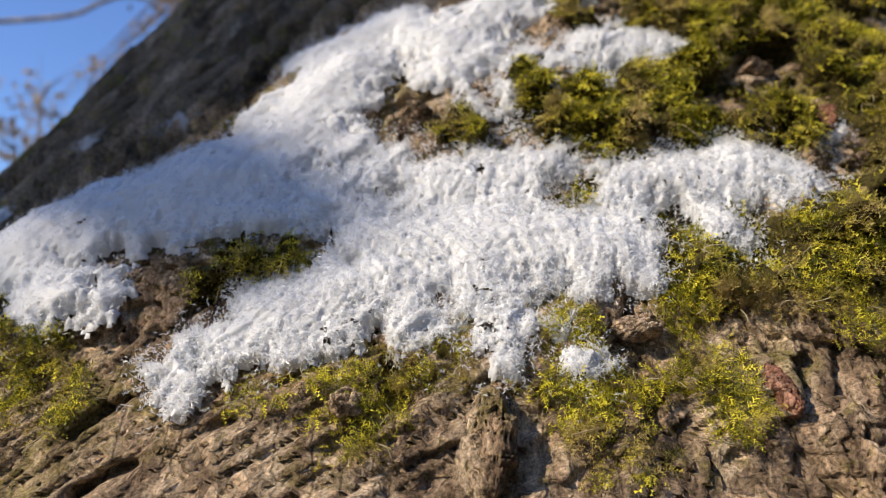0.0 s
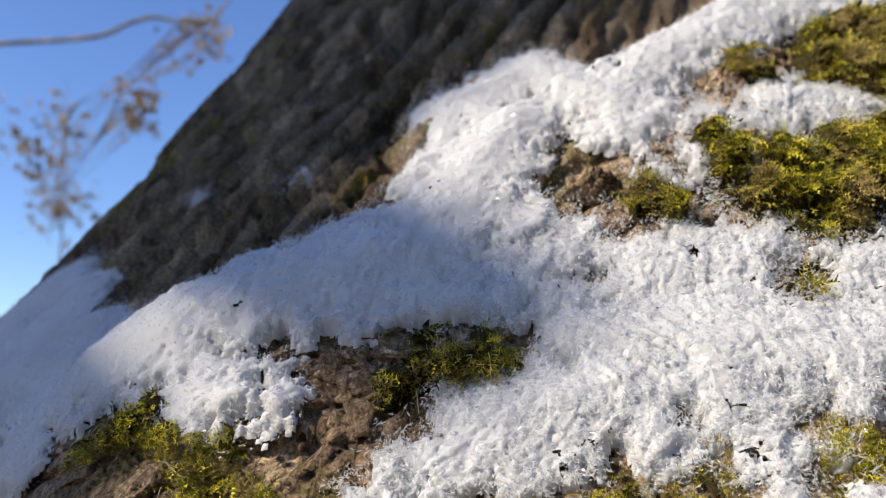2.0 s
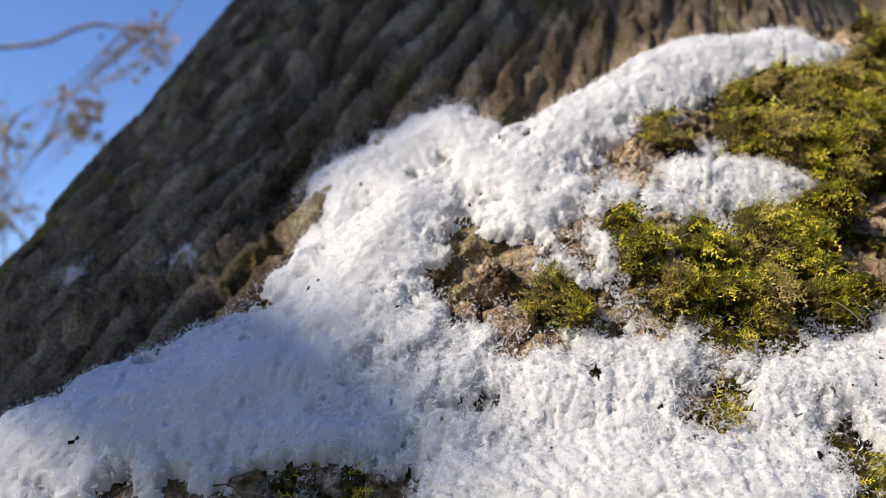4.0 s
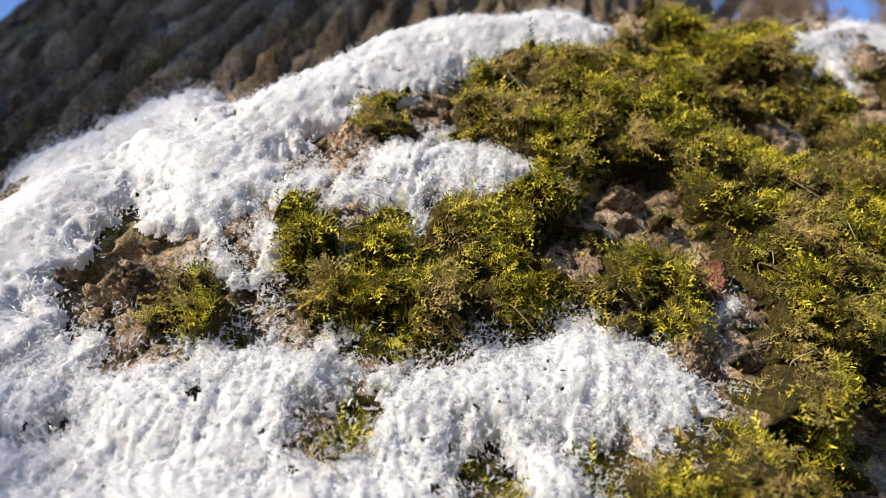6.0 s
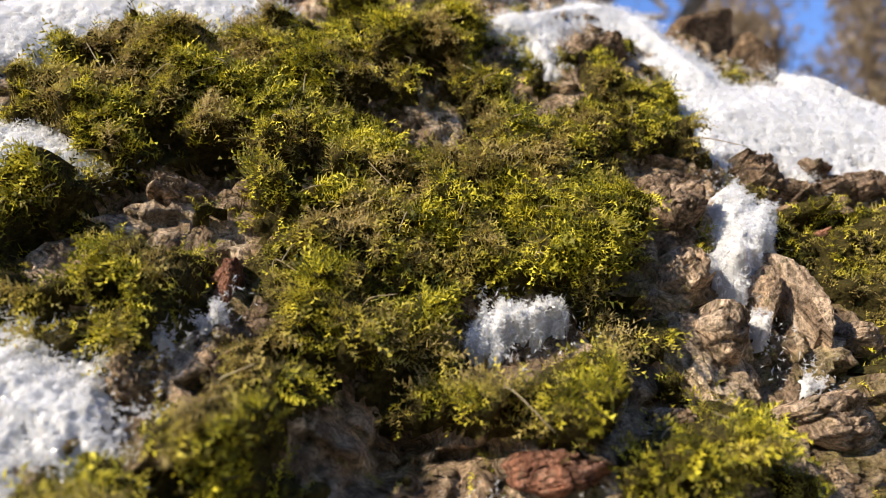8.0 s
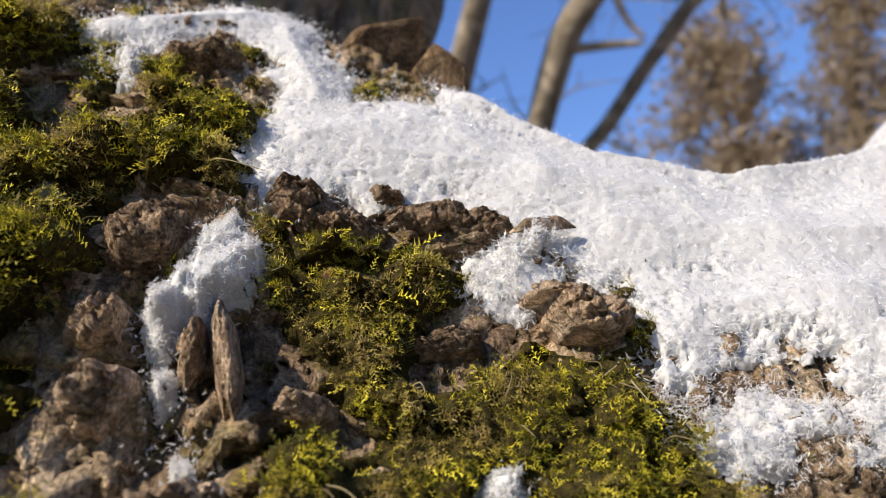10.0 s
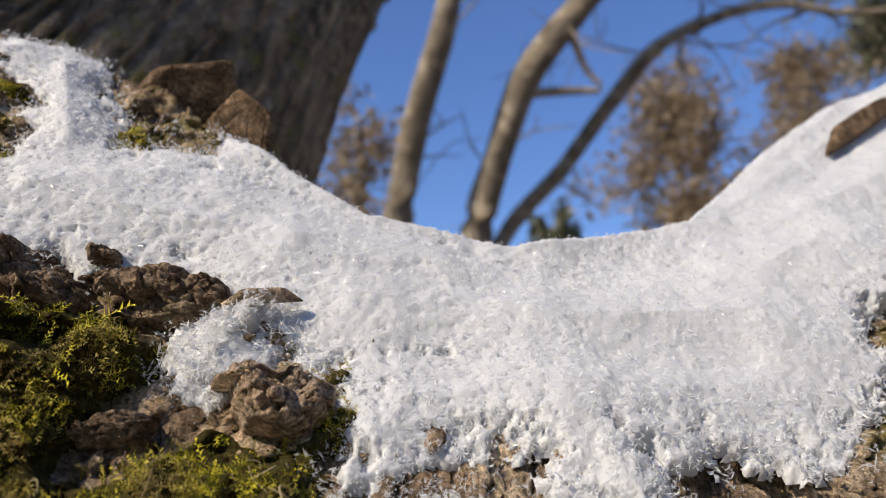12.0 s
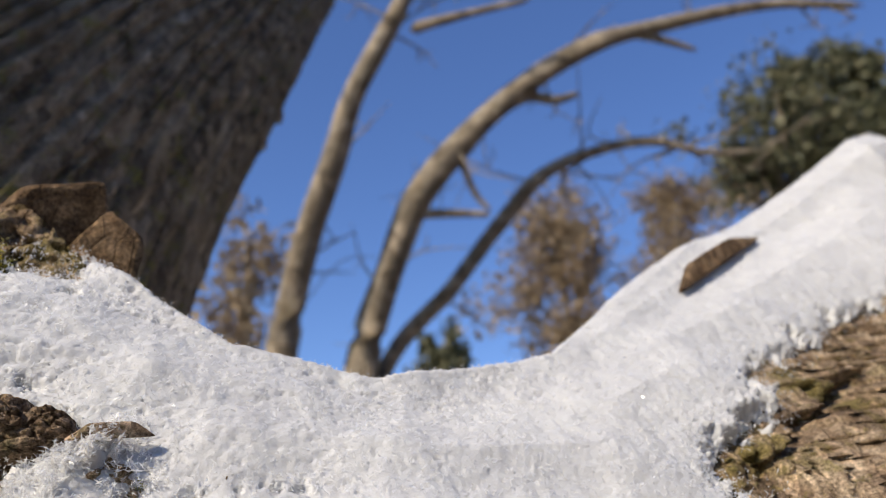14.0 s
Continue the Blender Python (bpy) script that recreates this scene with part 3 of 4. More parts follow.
def ground_material():
    m = Nodes("forest_floor_snow")
    n = m.noise(3, 6, 0.65)
    col = m.ramp(n, (0.54, (0.11, 0.075, 0.045)), (0.62, (0.80, 0.81, 0.83)))
    m.bump(n, 0.5, 0.05)
    return m.done(col, 0.8, 0.2)


GROUND = ground_material()


# ---- the setting ----
def ground():
    """One sheet of snowy forest floor, finer near the tree, out to the horizon."""
    r = np.r_[0, np.geomspace(0.4, 900, 60)]
    th = np.linspace(0, 2 * math.pi, 97)[:-1]
    x, y = r[:, None] * np.cos(th), r[:, None] * np.sin(th)
    z = 0.05 * fbm(x / 1.5, y / 1.5, 70, 3) * np.clip(r[:, None], 0, 1) * np.exp(-r[:, None] / 200)
    return tagged(part("ground", np.stack([x, y, z - 0.03], -1).reshape(-1, 3), quads(len(r), 96, wrap=True), GROUND),
                  "snowy forest floor with brown leaf litter showing", "ground", kind="structure")


ground()

# ---- the old tree: stem, mossy buttress, bark plates, moss ----
tree = thing("old_tree", (0.05, 0.35, 0.0), "massive old tree base with furrowed bark and mossy buttress", "tree")


def clefts(x, y):
    """Long deep fissures running up the trunk, swinging apart and together. -1 in the clefts, about 0 on the ridges."""
    total = np.zeros(np.shape(x))
    for k, (apart, slant, share) in enumerate([(0.031, 0.0, 2.0), (0.047, 0.07, 0.15), (0.052, -0.08, -0.1)]):
        p = (x + slant * y) / apart + 0.55 * fbm(x / 0.09, y / 0.22, 140 + k, 2) + 0.09 * vnoise(x / 0.012, y / 0.03, 150 + k)
        off = np.abs(p - np.floor(p) - 0.5) * apart
        wide = 0.0056 + 0.0022 * vnoise(x / 0.05, y / 0.08, 160 + k)
        there = smooth(-0.1, 0.25, share + fbm(x / 0.07, y / 0.12, 170 + k, 2) - 0.1)
        total = np.minimum(total, -there * smooth(wide, 0.45 * wide, off))
    round_off = 0.10 * vnoise(x / 0.03, y / 0.06, 180)
    return total + round_off


def build_stem():
    a = np.r_[np.linspace(-0.75, 0.14, 40)[:-1], np.arange(0.14, 0.95, 0.005), np.geomspace(0.95, 3.6, 90)]
    th = np.r_[np.linspace(-0.12, math.pi + 0.12, 470), np.linspace(math.pi + 0.2, 2 * math.pi - 0.2, 40)]
    A, T = np.meshgrid(a, th, indexing="ij")
    half, mid = stem_half(A), stem_mid(A)
    s = np.cos(T) * half
    B = np.where(A > 0.6, 0.6 + (A - 0.6) * 0.4, A)
    tone, crack = flakes(T * 0.36 + 0.29 * B * smooth(0.9, 1.7, T), B, 0.014, 0.05, 131)
    along = T * 0.36 + 0.29 * B * smooth(0.9, 1.7, T)  # the grain winds round the trunk
    d = (0.011 + 0.013 * smooth(1.5, 1.9, T)) * (1 - 0.8 * np.exp(-((T - 1.35) / 0.28) ** 2) * smooth(0.95, 0.75, A)) * clefts(along, B) + 0.0035 * tone - 0.0055 * crack + 0.002 * furrows(along, B, 111, 0.011, 0.05, 0.25) + 0.004 * fbm(T * 4, A * 5, 121, 2)
    d = d * (1 + 0.8 * smooth(0.7, 1.6, A)) * (0.45 + 0.55 * smooth(0.7, 1.4, T))
    u = mid + s + np.cos(T) * d
    n = -0.47 + np.sin(T) * (0.25 + d)
    return part("trunk", out(u, A, n).reshape(-1, 3), quads(len(a), len(th), wrap=True), STEM_BARK, tree, "shaded grey-brown furrowed trunk bark")


def build_buttress():
    u = np.r_[np.linspace(-0.42, -0.17, 30)[:-1], np.arange(-0.17, 0.63, 0.0016), np.geomspace(0.63, 1.25, 80)]
    a = np.r_[np.linspace(-0.75, 0.07, 60)[:-1], np.arange(0.07, 0.47, 0.0015), np.linspace(0.47, 0.80, 60)]
    A, U = np.meshgrid(a, u, indexing="ij")
    u2, a2, n = soil(U, A)
    return part("buttress", out(u2, a2, np.maximum(n, -0.9)).reshape(-1, 3), quads(len(a), len(u)), BARK, tree, "rough brown bark of the root buttress")


build_stem()
build_buttress()


def knob(u, a, ru, ra, high, seed, material, label="", ribs=0.0, lean=0.0):
    """A proud lump or plate of bark, uneven and cracked, sunk a little into the buttress."""
    k = 46
    y, x = np.meshgrid(np.linspace(-1, 1, k), np.linspace(-1, 1, k), indexing="ij")
    # square to disc
    gx, gy = x * np.sqrt(1 - y * y / 2), y * np.sqrt(1 - x * x / 2)
    rim = 1 + 0.22 * fbm(np.arctan2(gy, gx) * 1.3 + 9, 0 * gx + seed, seed, 3)
    gx, gy = gx * rim, gy * rim
    rr = np.hypot(gx, gy)
    dome = np.power(np.clip(1 - (rr / rim.clip(0.6)) ** 3.4, 0, 1), 0.6) * np.clip(0.78 + 0.42 * (gx * math.cos(seed) + gy * math.sin(seed)), 0.15, 1.2)
    uu, aa = u + gx * ru + lean * gy * ra, a + gy * ra
    n = buttress(uu, aa) - 0.008 + dome * (0.8 * high + 0.007)
    size = min(ru, ra)
    tone, crack = flakes(uu + 0.4 * aa, aa, size * 0.95, size * 0.42, seed + 1)
    tone2, crack2 = flakes(uu - 0.3 * aa, aa, size * 0.30, size * 0.15, seed + 2)
    n = n + dome ** 0.5 * size * (0.14 * tone - 0.26 * crack + 0.05 * tone2 - 0.09 * crack2 + 0.08 * ledges(uu, aa, seed + 4, size * 0.6))
    aa = aa - 0.5 * (n - buttress(uu, aa))
    n = n + dome * 0.22 * size * fbm(gx * 3.1 + seed, gy * 3.1, seed + 3, 5, 0.6)
    if ribs:
        n = n + dome * ribs * np.sin(gx * 11 + 1.5 * vnoise(gx * 2, gy * 3, seed))
    part("bark_plate", out(uu, aa, n).reshape(-1, 3), quads(k, k), material, tree, label)


KNOBS = [
    # u, a, half width, half height, proud by
    (0.280, 0.310, 0.0103, 0.0141, 0.011), (0.274, 0.275, 0.0072, 0.0081, 0.008), (0.304, 0.264, 0.0035, 0.0183, 0.012),
    (0.296, 0.267, 0.0033, 0.0109, 0.008), (0.279, 0.252, 0.0074, 0.0107, 0.010), (0.299, 0.226, 0.0124, 0.0100, 0.009),
    (0.323, 0.327, 0.0084, 0.0102, 0.013), (0.333, 0.320, 0.0072, 0.0070, 0.010), (0.345, 0.336, 0.0040, 0.0052, 0.011),
    (0.356, 0.327, 0.0105, 0.0074, 0.012), (0.368, 0.322, 0.0102, 0.0075, 0.012), (0.327, 0.296, 0.0027, 0.0022, 0.008),
    (0.357, 0.277, 0.0125, 0.0052, 0.008),
]
PLATES = [
    (0.394, 0.288, 0.0157, 0.0130, 0.018), (0.284, 0.411, 0.0149, 0.0135, 0.014), (0.252, 0.221, 0.0048, 0.0046, 0.007),
    (0.221, 0.207, 0.0109, 0.0056, 0.006), (0.151, 0.261, 0.0036, 0.0085, 0.006), (0.153, 0.232, 0.0040, 0.0051, 0.006),
    (0.137, 0.229, 0.0076, 0.0079, 0.005), (0.135, 0.298, 0.0081, 0.0060, 0.005), (-0.026, 0.123, 0.0071, 0.0067, 0.006),
    (0.092, 0.125, 0.0040, 0.0097, 0.006), (0.103, 0.109, 0.0113, 0.0187, 0.010), (0.056, 0.149, 0.0077, 0.0060, 0.006),
    (0.012, 0.111, 0.0080, 0.0168, 0.008), (0.049, 0.327, 0.0108, 0.0111, 0.007), (-0.011, 0.261, 0.0109, 0.0081, 0.009),
    (0.322, 0.253, 0.0074, 0.0059, 0.007), (0.316, 0.234, 0.0050, 0.0064, 0.007),
]
for i, (u, a, ru, ra, high) in enumerate(KNOBS):
    look_of = {0: (DARK_BARK, "cracked brown bark lump"), 1: (PALE_BARK, "pale ribbed bark knob"), 2: (PALE_BARK, "upright pale bark finger"),
               3: (PALE_BARK, ""), 4: (PALE_BARK, ""), 5: (PALE_BARK, ""), 11: (RED_BARK, "small orange bark crumb")}.get(i, (DARK_BARK, ""))
    if 6 <= i <= 10:  # a lumpy ridge, grown together
        ru, ra, high = ru * 1.45, ra * 1.25, high * 0.85
    knob(u, a, ru, ra, high * 1.15, 200 + 7 * i, look_of[0], look_of[1], 0.0012 if i == 1 else 0.0, -0.15 if i == 2 else 0.0)
for i, (u, a, ru, ra, high) in enumerate(PLATES):
    mat = {1: DARK_BARK, 3: RED_BARK, 4: RED_BARK, 9: RED_BARK, 0: PALE_BARK}.get(i, PALE_BARK if i % 2 else BARK)
    knob(u, a, ru, ra, high, 400 + 7 * i, mat)


def sprigs(u, a, n, length, seed, leaflets=10):
    """Feathery moss shoots: each an arching axis with small pointed leaflets on both sides. Returns verts and triangles."""
    rng = np.random.default_rng(seed)
    k = len(u)
    base = np.stack([u, a, n], -1)
    way = 2.6 * fbm(u / 0.016, a / 0.016, seed + 2, 2) - 1.4 + rng.normal(0, 0.75, k)  # neighbours lean alike, mostly downhill
    flow = np.stack([np.cos(way), np.sin(way), 0 * way], -1)
    rise = rng.uniform(0.35, 1.1, k)[:, None] * [[0.0, 0.0, 1.0]]
    axis = flow * rng.uniform(0.3, 0.9, (k, 1)) + rise
    axis /= np.linalg.norm(axis, axis=1)[:, None]
    bend = flow * rng.uniform(0.2, 0.9, (k, 1)) + rng.normal(0, 0.35, (k, 3)) + [0, -0.15, -0.6]
    L = length[:, None, None]
    fr = np.linspace(0.0, 1.0, leaflets + 1)[None, :, None]
    stalk = base[:, None] + axis[:, None] * fr * L + bend[:, None] * (fr ** 2) * L * 0.5
    fr = fr[:, :-1]
    fwd = stalk[:, 1:] - stalk[:, :-1]
    fwd = fwd / (np.linalg.norm(fwd, axis=2)[..., None] + 1e-9)
    across = np.cross(fwd, rng.normal(0, 0.5, (k, 1, 3)) + [0, 0, 1.0])
    across /= np.linalg.norm(across, axis=2)[..., None] + 1e-9
    turn = (np.arange(leaflets) % 2 * 2 - 1.0)[None, :, None]
    lift = np.cross(across, fwd) * rng.normal(0.25, 0.45, (k, leaflets, 1))
    tip = stalk[:, :-1] + (fwd * 0.85 + across * turn * 0.75 + lift) * L * (0.29 - 0.12 * fr) * rng.uniform(0.7, 1.3, (k, leaflets, 1))
    v = np.concatenate([stalk, tip], 1)
    per = 2 * leaflets + 1
    one = np.stack([np.arange(leaflets), np.arange(leaflets) + 1, np.arange(leaflets) + leaflets + 1], -1)
    f = (np.arange(k)[:, None, None] * per + one[None]).reshape(-1, 3)
    v = v.reshape(-1, 3)
    return out(v[:, 0], v[:, 1], v[:, 2]), f


def cushion(u, a):
    """How well the moss grows, 0 to 1."""
    d = np.minimum(np.minimum(dist(u, a, MOSS_A), dist(u, a, MOSS_B)), dist(u, a, MOSS_C))
    wide = dist(u, a, [(0.13, 0.31, 0.29, 0.31, 0.075, 0.075), (0.24, 0.25, 0.38, 0.235, 0.05, 0.04)]) + 0.012 + 0.04 * fbm(u / 0.02, a / 0.02, 63, 2)
    d = np.minimum(d - 0.004, wide)
    d = np.maximum(d, 0.002 - np.minimum(dist(u, a, BARE + BARE_KNOBS), dist(u, a, BARE_TOO)))
    d = np.minimum(d, np.minimum(dist(u, a, HUMP), dist(u, a, SLOPE_HOLES)))
    d = d + 0.006 * fbm(u / 0.010, a / 0.010, 61, 3)
    white = np.full(np.shape(u), 9.0)
    for strokes, room in ((VALLEY, 0), (LEDGE, 0), (SLOPE, 0), (SADDLE, 0), (TONGUE, 0), (TUFT, 0.009), (STRIPE, 0.006), (CRUMBS, 0.004), (FOOT, 0.004)):
        white = np.minimum(white, dist(u, a, strokes) - room)
    white = np.maximum(white, -dist(u, a, SLOPE_HOLES))
    rim = np.where(u > 0.3, smooth(0.0, -0.02, a - crest(u)), 1)
    return smooth(0.003, -0.008, d) * smooth(-0.005, 0.0, white) * rim


def domes(u, a):
    """Round moss cushions of two sizes, 0 in the gaps between them."""
    x, y = u + 0.004 * fbm(u / 0.008, a / 0.008, 64, 2), a + 0.004 * fbm(u / 0.008, a / 0.008, 65, 2)
    return 0.65 * granules(x, y * 1.25, 0.021, 66) + 0.35 * granules(x, y * 1.2, 0.0085, 68)


def mound(u, a, c):
    """How far the moss cushions swell over the bark."""
    return 0.019 * c * np.clip(domes(u, a) - 0.2 + 0.3 * fbm(u / 0.013, a / 0.011, 67, 2), 0, 1.1) * (1 - 0.55 * thin_moss(u, a)) * (0.25 + 0.75 * smooth(-0.002, 0.014, np.minimum(dist(u, a, TUFT + STRIPE + FOOT), np.minimum(dist(u, a, SLOPE), dist(u, a, SADDLE)))))


def low_moss(u, a):
    """1 where the moss is short, low on the slope."""
    return smooth(0.185, 0.16, a) * smooth(0.16, 0.12, u)


def thin_moss(u, a):
    """1 where the moss is short, low on the slope and in the hollow beside the knobs."""
    return np.maximum(low_moss(u, a), 0.8 * smooth(0.308, 0.325, u) * smooth(0.315, 0.295, a))


MOSS_SHARE = 0.62  # of the shoots tried


def build_moss():
    rng = np.random.default_rng(5)
    u, a = rng.uniform(-0.20, 0.47, 500000), rng.uniform(0.07, 0.46, 500000)
    c = cushion(u, a)
    clump = domes(u, a) + 0.35 * fbm(u / 0.013, a / 0.011, 67, 2)
    keep = rng.uniform(0, 1, len(u)) < c * np.clip(2.7 * clump - 1.2, 0.02, 1) * (1 - 0.3 * thin_moss(u, a) + 0.6 * low_moss(u, a)) * MOSS_SHARE
    u, a, c = u[keep], a[keep], c[keep]
    u2, a2, n = soil(u, a)
    h = mound(u, a, c)
    h_at, n_at = h, n
    length = (0.0036 + 0.0018 * c) * rng.uniform(0.55, 1.4, len(u)) * (1 - 0.3 * thin_moss(u, a))
    v, f = sprigs(u2, a2 - 0.5 * h, n + h - 0.001, length, 6, 10)
    part("moss", v, f, MOSS, tree, "yellow-green cushion moss growing on the bark", kind="stuff", flat=True)
    U, A = np.meshgrid(np.arange(-0.2, 0.47, 0.0014), np.arange(0.07, 0.46, 0.0014))
    C = cushion(U, A)
    u2, a2, n = soil(U, A)
    h = mound(U, A, C)
    v, f = pruned(out(u2, a2 - 0.5 * h, n + h - 0.0012 * smooth(0.35, 0.1, C) - 0.0002).reshape(-1, 3), quads(*U.shape, keep=C * (1 - low_moss(U, A)) > 0.3))
    part("moss_bed", v, f, MOSS_BED, tree, "dark matted base of the moss", kind="stuff")

    # dry strands and runners standing out of the moss
    pieces = []
    for k in rng.choice(len(u), 260, replace=False):
        size = rng.uniform(0.003, 0.008)
        p = np.array([u[k], a[k] - 0.5 * h_at[k], n_at[k] + h_at[k]])
        d1, d2 = rng.normal(0, 0.6, 3), rng.normal(0, 0.9, 3)
        q = np.array([p, p + size * 0.5 * (d1 * [1, 1, 0.3] + [0, -0.2, 0.6]), p + size * (d1 * [1, 1, 0.3] + 0.5 * d2 * [1, 1, 0.2] + [0, -0.5, 0.45])])
        pieces.append(tube(out(q[:, 0], q[:, 1], q[:, 2]), [0.0002, 0.0002, 0.00012], 4))
    v, f = joined(pieces)
    part("moss_strand", v, f, STRAND, tree, "dry tan moss strands", kind="stuff")


build_moss()


# ---- snow lying on the tree ----
def grains(u, a, n, size, seed, blades=3):
    """Loose crystals: little stars of thin ice blades that stand any way."""
    rng = np.random.default_rng(seed)
    k = len(u) * blades
    at = np.repeat(np.stack([u, a, n], -1), blades, 0)
    far = np.repeat(size, blades)[:, None]
    along = rng.normal(size=(k, 3)) * [1, 1, 0.8] + [0, 0, 0.35]
    along /= np.linalg.norm(along, axis=1)[:, None]
    wide = np.cross(along, rng.normal(size=(k, 3)))
    wide /= np.linalg.norm(wide, axis=1)[:, None] + 1e-9
    along = along * far * rng.uniform(0.7, 1.5, (k, 1))
    wide = wide * far * rng.uniform(0.11, 0.28, (k, 1))
    slip = rng.uniform(-0.3, 0.6, (k, 1))
    v = at[:, None] + np.stack([along * (slip - 1), wide + along * slip * 0.4, along * (slip + 1), along * slip * 0.4 - wide], 1)
    f = np.arange(k)[:, None] * 4 + [[0, 1, 2, 3]]
    v = v.reshape(-1, 3)
    return out(v[:, 0], v[:, 1], v[:, 2]), f


def snow(strokes, holes, high, label, seed, step=0.0008, count=9000, fringe=0.6, rough=0.0052, grit=0.0007, pits=0.0006, under=0.25, blend=0.006, bumps=0.2, swell=0.0, fluff=0.0, lift=0.002, loft=0.0018, crystal=0.0005, specks=1.06):
    """A patch of granular snow: a pillow of packed grains over the bark with ragged edges, and loose crystals on it."""
    s = np.array(strokes)
    pad = s[:, 4:].max() + 0.02
    u0, u1 = min(s[:, 0].min(), s[:, 2].min()) - pad, max(s[:, 0].max(), s[:, 2].max()) + pad
    a0, a1 = min(s[:, 1].min(), s[:, 3].min()) - pad * 1.25, max(s[:, 1].max(), s[:, 3].max()) + pad * 1.25

    def depth(u, a):
        d = dist(u, a, strokes, blend)
        if holes:
            d = np.maximum(d, -dist(u, a, holes))
        return d + rough * fbm(u / 0.009, a / 0.009, seed, 5, 0.66)

    def top(u, a, d):
        calm = dist(u, a, strokes, blend)
        h = high * (1 - np.exp(np.minimum(calm + bumps * (d - calm), 0) / (swell or 2.2 * high))) * smooth(0.001, -0.006, d)
        lump = 1 + 0.09 * fbm(u / 0.026, a / 0.026, seed + 5, 2)
        pit = smooth(0.30, 0.62, vnoise(u / 0.0032, a / 0.0032, seed + 12)) * (0.35 + 0.65 * smooth(-0.025, -0.004, d))
        fine = grit * (1 + smooth(-0.02, -0.003, d)) * (granules(u, a, 0.0013, seed + 9) + 0.3 * granules(u, a, 0.0028, seed + 15) - 0.9) - pits * pit + fluff * fbm(u / 0.006, a / 0.006, seed + 8, 2, 0.6)
        low, back = buttress(u, a) - 0.004 + under * relief(u, a), np.maximum(stem(u, a), -0.6) - 0.004
        ground_n = 0.5 * (low + back + np.sqrt((low - back) ** 2 + 0.014 ** 2))
        return ground_n + h * lump + fine * smooth(0, -0.002, d) + lift * smooth(0.001, -0.004, d) - 0.002 * smooth(-0.0015, 0.0015, d)

    U, A = np.meshgrid(np.arange(u0, u1, step), np.arange(a0, a1, step))
    D = depth(U, A)
    T = top(U, A, D)
    gap = vnoise(U / 0.0017, A / 0.0017, seed + 21) + 0.5 * fbm(U / 0.013, A / 0.013, seed + 22, 2) + 0.3 * smooth(-0.02, -0.002, D)
    v, f = pruned(out(U, A, T).reshape(-1, 3), quads(*U.shape, keep=(gap < specks) & (D + 0.012 * np.maximum(0, vnoise(U / 0.0021, A / 0.0021, seed + 3) - 0.55) < np.minimum(0.0, 0.008 - 2 * dist(U, A, strokes, blend)))))
    spot = np.argmin(D)
    at = out(U.ravel()[spot], A.ravel()[spot], T.ravel()[spot] - high)
    patch = thing("snow_patch", tuple(at), label, "snow", "snow patches on the tree")
    part("snow_crust", v, f, SNOW, patch)
    rng = np.random.default_rng(seed)
    area = int(2.2 * count * (u1 - u0) * (a1 - a0) / 0.0025)
    u, a = rng.uniform(u0, u1, area), rng.uniform(a0, a1, area)
    d = depth(u, a)
    share = np.where(d < 0, 0.22 + 0.23 * smooth(-0.025, -0.008, d) + 0.55 * smooth(-0.007, -0.002, d), fringe * np.exp(-d / 0.003))  # thickest along the edges
    share = share * np.where(d < 0.009, 1, 0) * smooth(0.6, 0.3, vnoise(u / 0.0032, a / 0.0032, seed + 12)).clip(0.15, 1)  # few in the pits
    keep = rng.uniform(0, 1, area) < share
    u, a, d = u[keep], a[keep], d[keep]
    edge = smooth(-0.012, 0.0, d)
    n = top(u, a, d) + loft * rng.uniform(0, 1, len(u)) ** 2 + edge * rng.uniform(0, 0.0016, len(u)) + np.where(d > 0, 0.004, 0)
    size = crystal * rng.uniform(0.6, 1.5, len(u)) * (1 + 0.3 * edge)
    gv, gf = grains(u, a, n, size, seed + 1)
    part("loose_snow", gv, gf, ICE, patch, "glinting loose ice crystals", kind="stuff", flat=True)


snow(VALLEY, None, 0.015, "thick granular snow in the crease below the trunk", 501, 0.0010, 1650, under=0.12, blend=0.012, bumps=0.10, fluff=0.0004, specks=1.12)
snow(LEDGE, None, 0.008, "thin snow patch between bark and moss", 511, 0.0007, 6000)
snow(SLOPE + SLOPE_SEAM, SLOPE_HOLES, 0.010, "broad crusty snow patch melting off the moss", 521, 0.0007, 5000)
snow(TUFT, None, 0.004, "small snow clump caught in the moss", 531, 0.0006, 9000, rough=0.002, swell=0.004, under=0.8, fringe=0.1, lift=0.0055, pits=0.0008)
snow(FOOT, None, 0.005, "low clump of crusty snow under the mossy hump", 591, 0.0007, 9000, rough=0.002, swell=0.004, under=0.8, fringe=0.1, lift=0.004, pits=0.0008)
snow(STRIPE, None, 0.005, "narrow strip of snow between bark knobs", 541, 0.0007, 9000, rough=0.002, swell=0.004, under=0.8, fringe=0.1, lift=0.0075, pits=0.0008)
snow(SADDLE, SADDLE_HOLES, 0.024, "deep snow bank filling the fork of the tree", 551, 0.0009, 1650, loft=0.0022, grit=0.0007, pits=0.0004, crystal=0.00055, under=0.03, blend=0.02, bumps=0.05, fluff=0.0004, specks=2.0)
snow(FRINGE, None, 0.006, "feathery frost needles on a bark lump", 611, 0.0007, 5000, rough=0.003, under=0.8, lift=0.005, loft=0.0045, crystal=0.0008)
snow(TONGUE, None, 0.006, "thin snow tongue on bare bark", 561, 0.0010, 5000)
for i, spot in enumerate(CRUMBS):
    snow([spot], None, 0.003, "crumb of half-melted snow on bark or moss", 571 + 3 * i, 0.0006, 9000, rough=0.0012, swell=0.0025, under=0.9, fringe=0.1, lift=0.004, pits=0.0005)

